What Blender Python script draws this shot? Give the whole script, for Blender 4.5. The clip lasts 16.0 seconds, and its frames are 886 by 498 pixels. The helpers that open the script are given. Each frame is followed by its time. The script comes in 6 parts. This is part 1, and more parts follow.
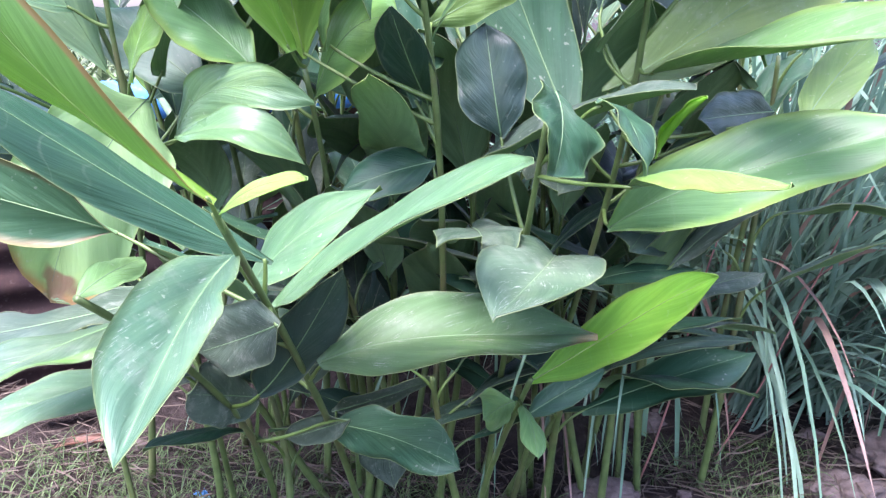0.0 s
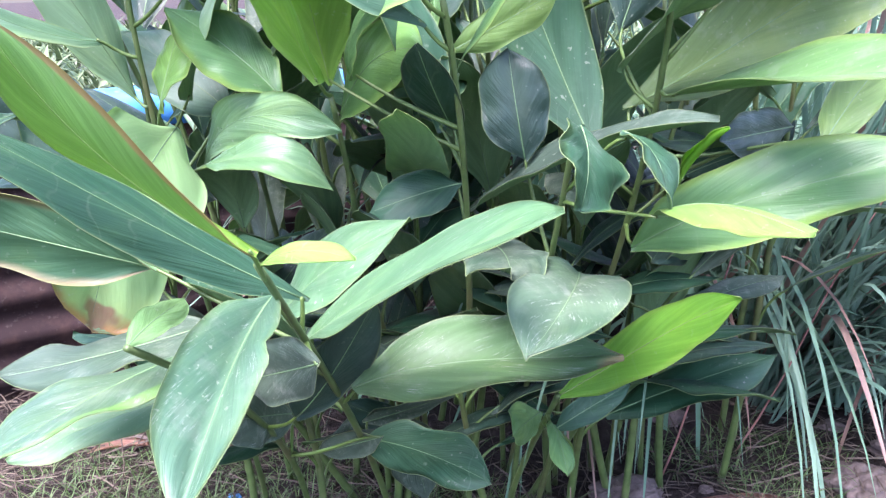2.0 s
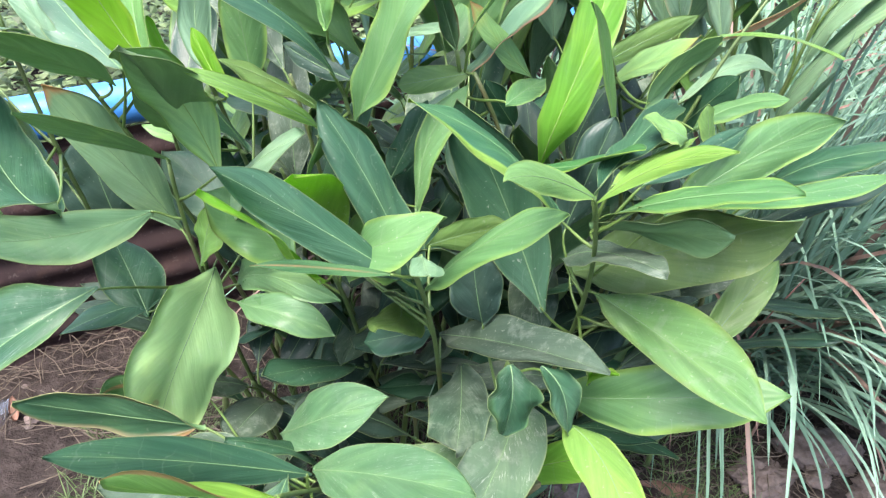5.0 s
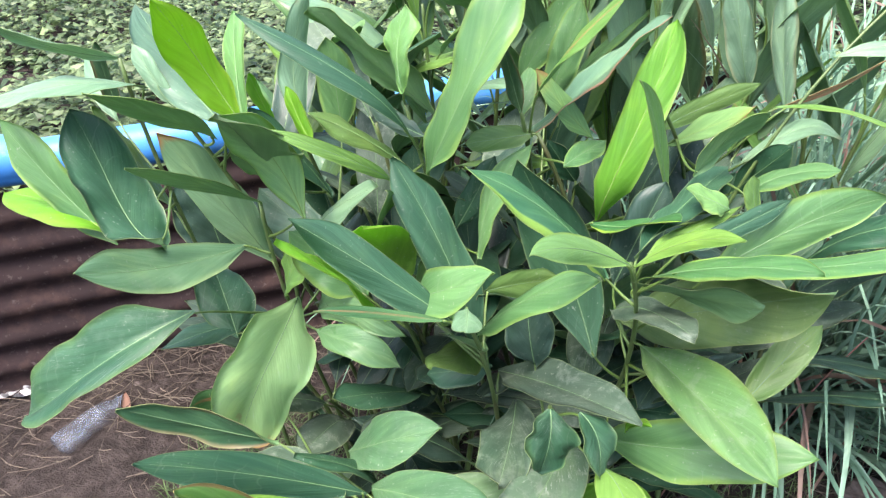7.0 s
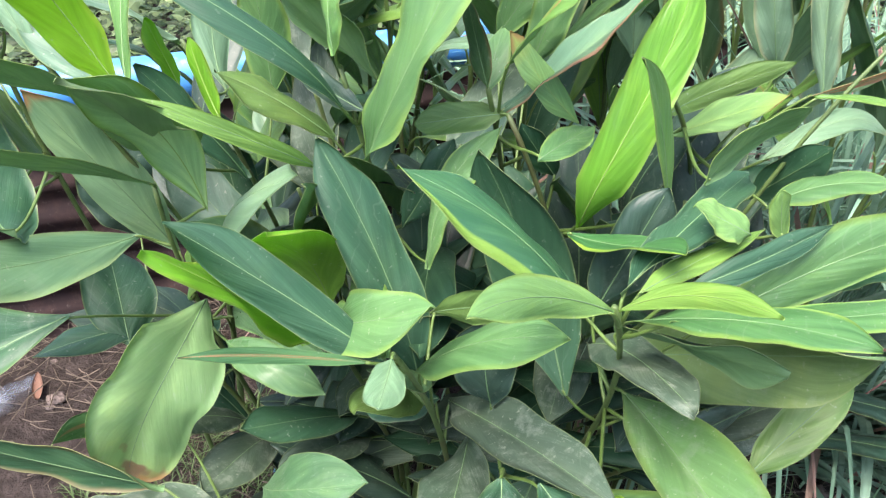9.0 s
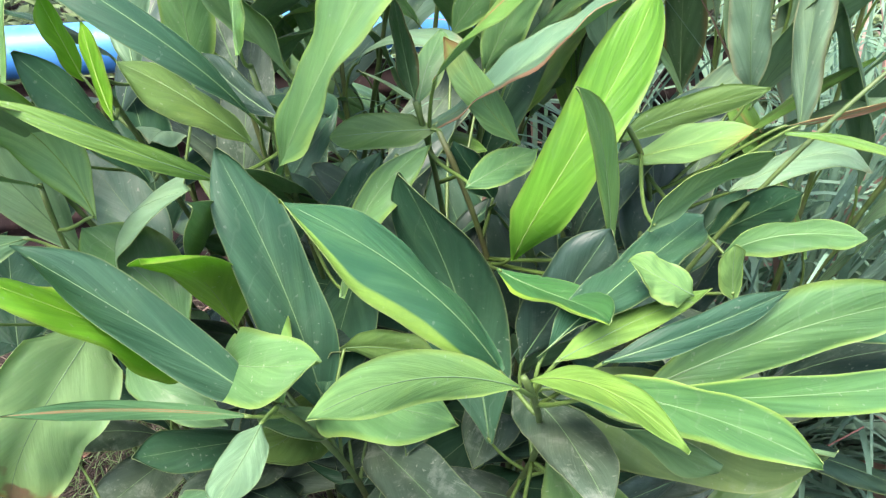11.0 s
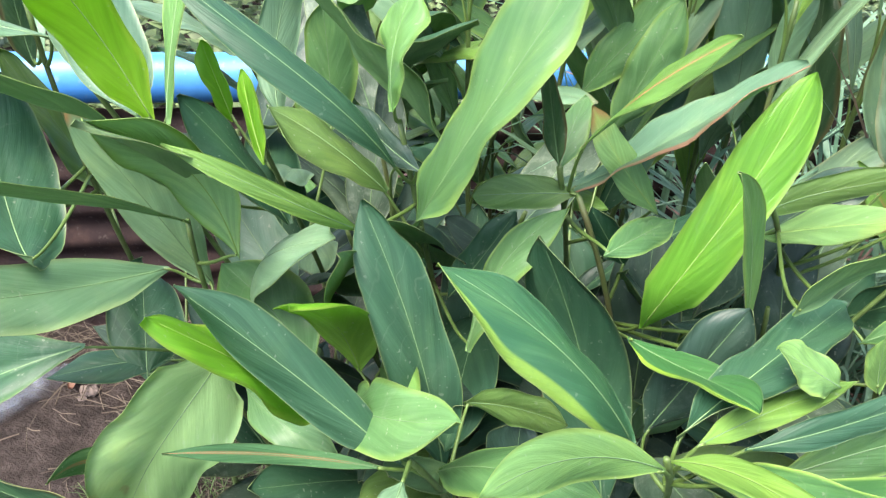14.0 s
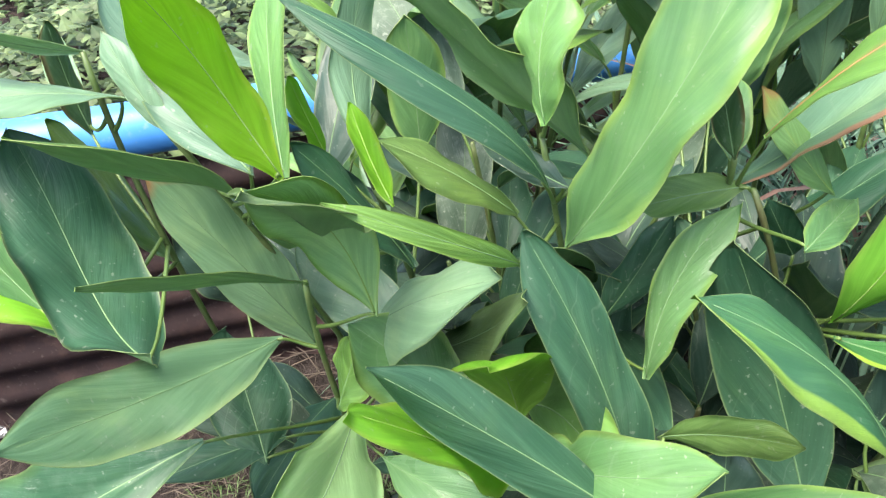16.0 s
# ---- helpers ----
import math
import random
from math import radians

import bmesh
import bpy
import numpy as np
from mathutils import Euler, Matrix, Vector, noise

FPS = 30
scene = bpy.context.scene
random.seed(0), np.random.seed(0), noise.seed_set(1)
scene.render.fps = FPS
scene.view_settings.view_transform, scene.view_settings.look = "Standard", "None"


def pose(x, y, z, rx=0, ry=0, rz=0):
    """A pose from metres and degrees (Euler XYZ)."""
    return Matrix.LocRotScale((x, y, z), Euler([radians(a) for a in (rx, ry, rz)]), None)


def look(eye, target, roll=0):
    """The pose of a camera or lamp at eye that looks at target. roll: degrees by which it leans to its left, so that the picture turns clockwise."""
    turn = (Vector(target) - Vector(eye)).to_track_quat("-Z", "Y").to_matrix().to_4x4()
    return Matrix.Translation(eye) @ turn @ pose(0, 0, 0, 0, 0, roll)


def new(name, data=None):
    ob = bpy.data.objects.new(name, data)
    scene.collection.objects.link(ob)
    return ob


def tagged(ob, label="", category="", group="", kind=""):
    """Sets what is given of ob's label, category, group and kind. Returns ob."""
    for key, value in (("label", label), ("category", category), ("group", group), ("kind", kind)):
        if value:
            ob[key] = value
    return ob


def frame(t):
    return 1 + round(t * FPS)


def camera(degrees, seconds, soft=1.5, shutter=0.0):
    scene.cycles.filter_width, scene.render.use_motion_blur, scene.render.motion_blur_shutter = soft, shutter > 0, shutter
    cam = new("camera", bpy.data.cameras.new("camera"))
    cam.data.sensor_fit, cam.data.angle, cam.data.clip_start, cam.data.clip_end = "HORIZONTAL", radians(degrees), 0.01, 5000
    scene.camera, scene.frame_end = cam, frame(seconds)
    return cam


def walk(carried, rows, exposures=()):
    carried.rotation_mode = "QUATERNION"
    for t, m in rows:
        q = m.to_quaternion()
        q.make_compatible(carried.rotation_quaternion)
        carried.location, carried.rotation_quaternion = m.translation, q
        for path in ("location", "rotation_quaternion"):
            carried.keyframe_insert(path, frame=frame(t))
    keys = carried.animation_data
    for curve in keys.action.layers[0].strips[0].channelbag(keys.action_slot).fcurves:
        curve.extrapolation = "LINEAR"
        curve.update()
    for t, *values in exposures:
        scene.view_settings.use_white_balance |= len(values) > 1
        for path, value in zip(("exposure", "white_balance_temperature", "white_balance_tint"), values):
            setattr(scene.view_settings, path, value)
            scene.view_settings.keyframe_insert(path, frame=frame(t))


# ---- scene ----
EXPOSURES = [(0, 3.02, 5950, 38), (3, 2.95, 6020, 29), (4, 2.68, 6370, 21), (6.5, 2.38, 6640, 18), (9, 2.36, 6740, 19), (12.5, 2.34, 6860, 16), (16, 2.32, 6860, 14)]
SOFT = 1.3
# the rusty sheet's foot, from end to end, and its height
SHEET = (-2.3, 0.74, 0.5, 2.33)
SHEET_TOP = 0.54
PIPE_A, PIPE_B, PIPE_R = (-2.3, 0.855, 0.585), (0.3, 2.335, 0.585), 0.05

cam = camera(53.3, 16.0, soft=SOFT)
PATH = [
    (0, (0.002, 0.0, 0.751), (0.004, 1.933, 0.235), -0.0),
    (0.5, (0.004, -0.012, 0.764), (-0.016, 1.918, 0.237), -1.0),
    (1, (-0.006, -0.005, 0.768), (-0.041, 1.915, 0.208), -1.5),
    (1.5, (-0.013, 0.002, 0.789), (-0.037, 1.915, 0.208), -1.4),
    (2, (-0.013, -0.006, 0.808), (-0.039, 1.908, 0.229), -1.4),
    (2.5, (-0.008, -0.008, 0.832), (-0.053, 1.904, 0.247), -1.2),
    (3, (0.002, 0.014, 0.894), (-0.049, 1.875, 0.163), -0.4),
    (3.5, (0.003, 0.008, 1.086), (-0.042, 1.789, 0.177), 0.5),
    (4, (0.024, -0.008, 1.23), (-0.03, 1.723, 0.229), 0.5),
    (4.2, (0.032, -0.017, 1.261), (-0.024, 1.687, 0.215), 0.5),
    (6.3, (0.122, -0.081, 1.438), (-0.163, 1.573, 0.35), -1.3),
    (6.5, (0.131, -0.084, 1.441), (-0.193, 1.567, 0.358), -1.5),
    (7, (0.143, -0.098, 1.459), (-0.208, 1.558, 0.394), -1.5),
    (7.5, (0.159, -0.106, 1.463), (-0.206, 1.551, 0.403), -1.8),
    (8, (0.161, -0.077, 1.439), (-0.192, 1.565, 0.353), -1.9),
    (8.5, (0.139, 0.042, 1.4), (-0.186, 1.657, 0.266), -0.2),
    (9, (0.148, 0.176, 1.379), (-0.172, 1.764, 0.205), 1.5),
    (9.5, (0.147, 0.217, 1.373), (-0.175, 1.78, 0.167), 2.8),
    (10, (0.148, 0.256, 1.367), (-0.16, 1.809, 0.145), 4.1),
    (10.2, (0.159, 0.268, 1.368), (-0.142, 1.821, 0.145), 4.8),
    (12.3, (0.219, 0.376, 1.374), (-0.102, 1.897, 0.115), 4.5),
    (12.5, (0.205, 0.372, 1.376), (-0.132, 1.894, 0.124), 5.0),
    (13, (0.174, 0.357, 1.379), (-0.226, 1.877, 0.142), 5.3),
    (13.5, (0.156, 0.337, 1.384), (-0.298, 1.859, 0.168), 5.4),
    (14, (0.136, 0.311, 1.397), (-0.337, 1.842, 0.2), 5.5),
    (14.5, (0.092, 0.293, 1.402), (-0.361, 1.843, 0.221), 4.9),
    (15, (0.037, 0.267, 1.399), (-0.371, 1.836, 0.228), 4.4),
    (15.5, (-0.014, 0.271, 1.388), (-0.411, 1.847, 0.223), 2.9),
    (16, (-0.082, 0.354, 1.353), (-0.438, 1.918, 0.158), -0.7),
]
walk(cam, [(t, look(eye, target, roll)) for t, eye, target, roll in PATH], EXPOSURES)

# ---- world, sun, exposure ----
world = bpy.data.worlds.new("overcast_sky")
scene.world = world
world.use_nodes = True
wn = world.node_tree
sky = wn.nodes.new("ShaderNodeTexSky")
sky.sky_type = "NISHITA"
sky.sun_disc = False
sky.sun_elevation = radians(72)
sky.sun_rotation = radians(212)
sky.dust_density = 3.0
sky.air_density = 1.0
bg = wn.nodes["Background"]
bg.inputs[1].default_value = 0.12
wn.links.new(sky.outputs[0], bg.inputs[0])
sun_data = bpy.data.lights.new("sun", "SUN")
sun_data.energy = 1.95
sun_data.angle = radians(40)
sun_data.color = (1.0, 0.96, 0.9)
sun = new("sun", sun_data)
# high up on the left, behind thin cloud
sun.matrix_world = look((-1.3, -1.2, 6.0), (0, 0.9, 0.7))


# ---- materials ----
class Mat:
    """A small helper to write node materials."""

    def __init__(self, name, rough=0.6, spec=0.5):
        self.m = bpy.data.materials.new(name)
        self.m.use_nodes = True
        self.t = self.m.node_tree
        self.b = self.t.nodes["Principled BSDF"]
        self.b.inputs["Roughness"].default_value = rough
        self.b.inputs["Specular IOR Level"].default_value = spec

    def n(self, kind, **props):
        node = self.t.nodes.new(kind)
        for k, v in props.items():
            if k == "operation":
                node.operation = v
            elif k == "blend_type":
                node.blend_type = v
            elif k == "data_type":
                node.data_type = v
            elif k == "wave_type":
                node.wave_type = v
            elif k == "bands_direction":
                node.bands_direction = v
            elif k == "feature":
                node.feature = v
        return node

    def put(self, sock, val):
        if isinstance(val, (int, float)):
            sock.default_value = val
        elif isinstance(val, (tuple, list)):
            sock.default_value = (*val, 1.0) if len(val) == 3 and len(sock.default_value) == 4 else val
        else:
            self.t.links.new(val, sock)

    def math(self, op, a, b=0.0, c=0.0, clamp=False):
        node = self.n("ShaderNodeMath", operation=op)
        node.use_clamp = clamp
        for s, v in zip(node.inputs, (a, b, c)):
            self.put(s, v)
        return node.outputs[0]

    def mix(self, f, a, b, mode="MIX"):
        node = self.n("ShaderNodeMix", data_type="RGBA", blend_type=mode)
        node.clamp_factor = True
        self.put(node.inputs[0], f)
        self.put(node.inputs[6], a)
        self.put(node.inputs[7], b)
        return node.outputs[2]

    def noise(self, vec, scale, detail=3.0, rough=0.55):
        node = self.n("ShaderNodeTexNoise")
        self.t.links.new(vec, node.inputs["Vector"])
        node.inputs["Scale"].default_value = scale
        node.inputs["Detail"].default_value = detail
        node.inputs["Roughness"].default_value = rough
        return node.outputs["Fac"]

    def ramp(self, fac, lo, hi):
        node = self.n("ShaderNodeMapRange")
        self.put(node.inputs[0], fac)
        node.inputs[1].default_value = lo
        node.inputs[2].default_value = hi
        return node.outputs[0]

    def coords(self):
        return self.n("ShaderNodeTexCoord").outputs["Object"]

    def shifted(self):
        """Object coordinates moved by the object's own random number."""
        node = self.n("ShaderNodeVectorMath", operation="ADD")
        self.t.links.new(self.coords(), node.inputs[0])
        rnd = self.n("ShaderNodeObjectInfo").outputs["Random"]
        self.t.links.new(self.math("MULTIPLY", rnd, 37.0), node.inputs[1])
        return node.outputs[0]

    def bump(self, height, strength, dist=0.002):
        node = self.n("ShaderNodeBump")
        node.inputs["Strength"].default_value = strength
        node.inputs["Distance"].default_value = dist
        self.t.links.new(height, node.inputs["Height"])
        self.t.links.new(node.outputs[0], self.b.inputs["Normal"])

    def color(self, sock):
        self.put(self.b.inputs["Base Color"], sock)
        return self.m


def leaf_material(name, base, dust=0.0, margin=0.0, margin_col=(0.45, 0.5, 0.12), brown=0.0, yellow=0.0, rough=0.38, thru=0.26, margin_side=0, stripe=0.0, burn=0.0, pleat=0.0, scar=0.0, rimred=0):
    m = Mat(name, rough, 0.36)
    uv = m.n("ShaderNodeUVMap").outputs[0]
    sep = m.n("ShaderNodeSeparateXYZ")
    m.t.links.new(uv, sep.inputs[0])
    across, along = sep.outputs[0], sep.outputs[1]
    side = m.math("ABSOLUTE", m.math("SUBTRACT", across, 0.5))      # 0 at the rib, 0.5 at the edge
    pos = m.shifted()
    rnd = m.n("ShaderNodeObjectInfo").outputs["Random"]
    # fine veins that leave the rib at a slant
    slant = m.math("SUBTRACT", m.math("MULTIPLY", along, 62.0), m.math("MULTIPLY", side, 58.0))
    wob = m.math("MULTIPLY", m.noise(pos, 30.0, 2), 5.0)
    vein = m.math("SINE", m.math("ADD", m.math("MULTIPLY", slant, 2.4), wob))
    broad = m.math("SINE", m.math("ADD", m.math("MULTIPLY", slant, 0.55), m.math("MULTIPLY", wob, 1.6)))
    blot = m.noise(pos, 11.0, 4, 0.6)
    big = m.noise(pos, 4.5, 2)
    # uneven streaks that follow the veins
    lay = m.n("ShaderNodeCombineXYZ")
    m.put(lay.inputs[0], m.math("MULTIPLY", slant, 0.16))
    m.put(lay.inputs[1], m.math("MULTIPLY", side, 2.2))
    m.put(lay.inputs[2], m.math("ADD", m.math("MULTIPLY", rnd, 50.0), m.math("MULTIPLY", m.ramp(across, 0.499, 0.501), 7.0)))
    streak = m.noise(lay.outputs[0], 1.0, 4, 0.6)
    thin = m.noise(lay.outputs[0], 5.0, 2, 0.6)
    dark = tuple(c * 0.72 for c in base)
    lite = (min(1, base[0] * 1.45 + 0.012), min(1, base[1] * 1.28), min(1, base[2] * 1.35))
    col = m.mix(m.ramp(big, 0.32, 0.7), dark, lite)
    col = m.mix(m.math("MULTIPLY", m.ramp(streak, 0.48, 0.72), 0.5), col, tuple(min(1, c * 1.35 + 0.008) for c in lite))
    col = m.mix(m.math("MULTIPLY", m.ramp(streak, 0.5, 0.28), 0.5), col, tuple(c * 0.8 for c in dark))
    col = m.mix(m.math("MULTIPLY", m.ramp(thin, 0.35, 0.7), 0.22), col, dark)
    col = m.mix(m.math("MULTIPLY", m.math("MULTIPLY", m.ramp(vein, -1, 1), m.ramp(blot, 0.35, 0.65)), 0.12), col, dark)
    col = m.mix(m.math("MULTIPLY", m.ramp(rnd, 0, 1), 0.3), col, tuple(c * 0.8 for c in base))
    # yellowing blotches
    col = m.mix(m.math("MULTIPLY", m.math("MULTIPLY", m.ramp(blot, 0.52, 0.7), m.ramp(streak, 0.35, 0.6)), 0.4), col, (min(1, base[0] * 2.1 + 0.02), min(1, base[1] * 1.5 + 0.01), base[2] * 1.1))
    # paler towards the rib
    near = m.math("POWER", m.ramp(side, 0.2, 0.0), 2.0)
    col = m.mix(m.math("MULTIPLY", near, 0.2), col, (base[0] * 1.9 + 0.03, base[1] * 1.5 + 0.02, base[2] * 1.5))
    if yellow:
        f = m.math("MULTIPLY", m.ramp(m.math("ADD", along, m.math("MULTIPLY", blot, 0.5)), 1.0, 1.3), yellow)
        col = m.mix(f, col, (0.4, 0.42, 0.06))
    if margin:
        edge = m.ramp(m.math("ADD", side, m.math("MULTIPLY", m.noise(pos, 12.0, 3), 0.20)), 0.49, 0.60)
        if margin_side:
            half = m.ramp(across, 0.42, 0.40) if margin_side < 0 else m.ramp(across, 0.58, 0.60)
            edge = m.math("MULTIPLY", m.ramp(m.math("ADD", side, m.math("MULTIPLY", m.noise(pos, 9.0, 2), 0.2)), 0.47, 0.50), half)
        col = m.mix(m.math("MULTIPLY", edge, margin), col, margin_col)
    rim = m.ramp(side, 0.478, 0.5)
    col = m.mix(m.math("MULTIPLY", rim, 0.6), col, (0.25, 0.33, 0.12))
    if rimred:
        half = m.ramp(across, 0.48, 0.46) if rimred < 0 else m.ramp(across, 0.52, 0.54)
        red = m.math("MULTIPLY", m.ramp(m.math("ADD", side, m.math("MULTIPLY", m.noise(pos, 14.0, 2), 0.10)), 0.455, 0.49), half)
        col = m.mix(m.math("MULTIPLY", red, 0.85), col, (0.44, 0.2, 0.12))
    if stripe:
        s = m.math("MULTIPLY", m.ramp(m.math("ABSOLUTE", m.math("SUBTRACT", across, 0.5)), 0.10, 0.03), stripe)
        s = m.math("MULTIPLY", s, m.ramp(m.noise(pos, 9.0, 2), 0.25, 0.45))
        col = m.mix(s, col, (0.42, 0.16, 0.09))
    if brown:
        tip = m.math("ADD", m.math("MULTIPLY", along, 1.0), m.math("MULTIPLY", m.noise(pos, 16.0, 3), 0.35))
        f = m.math("MULTIPLY", m.ramp(m.math("ADD", tip, m.math("MULTIPLY", side, 0.22)), 1.14, 1.22), brown)
        col = m.mix(f, col, (0.33, 0.17, 0.07))
    if burn:
        f = m.math("MULTIPLY", m.ramp(m.math("ADD", m.noise(pos, 14.0, 3), m.math("MULTIPLY", along, 0.12)), 0.71, 0.75), burn)
        col = m.mix(f, col, (0.22, 0.12, 0.08))
    # small scars, scratches and dust
    fine = m.noise(pos, 190.0, 3, 0.7)
    col = m.mix(m.math("MULTIPLY", m.ramp(fine, 0.35, 0.7), 0.14), col, dark)
    scr = m.n("ShaderNodeTexWave", wave_type="BANDS")
    m.t.links.new(pos, scr.inputs["Vector"])
    scr.inputs["Scale"].default_value = 16.0
    scr.inputs["Distortion"].default_value = 9.0
    scr.inputs["Detail"].default_value = 3.0
    scrf = m.math("MULTIPLY", m.ramp(scr.outputs["Fac"], 0.975, 1.0), m.ramp(m.noise(pos, 8.0, 2), 0.52, 0.62))
    col = m.mix(m.math("MULTIPLY", scrf, 0.08), col, (0.34, 0.4, 0.28))
    spots = m.noise(pos, 170.0, 2, 0.5)
    col = m.mix(m.math("MULTIPLY", m.math("MULTIPLY", m.ramp(spots, 0.67, 0.72), m.ramp(big, 0.42, 0.6)), 0.4), col, (0.4, 0.44, 0.33))
    if scar:
        # pale rubbed flecks that run with the veins
        flake = m.math("MULTIPLY", m.ramp(m.noise(lay.outputs[0], 4.5, 5, 0.75), 0.56, 0.66), m.ramp(m.noise(pos, 26.0, 3), 0.47, 0.6))
        col = m.mix(m.math("MULTIPLY", flake, scar), col, (0.42, 0.47, 0.4))
    rgh = m.math("ADD", m.math("MULTIPLY", blot, 0.22), rough - 0.1)
    if dust:
        spl = m.math("MULTIPLY", m.ramp(m.noise(pos, 42.0, 5, 0.7), 0.52, 0.66), m.ramp(big, 0.36, 0.56))
        film = m.math("MULTIPLY", m.ramp(m.noise(pos, 7.0, 4), 0.3, 0.7), 0.45)
        f = m.math("MULTIPLY", m.math("ADD", spl, film, clamp=True), dust)
        col = m.mix(f, col, (0.27, 0.32, 0.25))
        rgh = m.math("ADD", rgh, m.math("MULTIPLY", f, 0.35), clamp=True)
    m.put(m.b.inputs["Roughness"], rgh)
    dent = m.math("ADD", m.math("MULTIPLY", streak, 3.2), m.math("MULTIPLY", m.noise(pos, 20.0, 2), 2.6))
    h = m.math("ADD", m.math("ADD", m.math("MULTIPLY", vein, 0.03), dent), m.math("ADD", m.math("MULTIPLY", broad, 0.05), m.math("MULTIPLY", blot, 1.8)))
    m.bump(h, 0.3 + pleat, 0.0016)
    mat = m.color(col)
    # light that comes through the blade
    tr = m.n("ShaderNodeBsdfTranslucent")
    m.put(tr.inputs[0], m.mix(0.5, col, (min(1, base[0] * 2.3 + 0.08), min(1, base[1] * 2.0 + 0.12), base[2] * 1.1 + 0.015)))
    mixs = m.n("ShaderNodeMixShader")
    mixs.inputs[0].default_value = thru
    m.t.links.new(m.b.outputs[0], mixs.inputs[1])
    m.t.links.new(tr.outputs[0], mixs.inputs[2])
    m.t.links.new(mixs.outputs[0], m.t.nodes["Material Output"].inputs[0])
    return mat


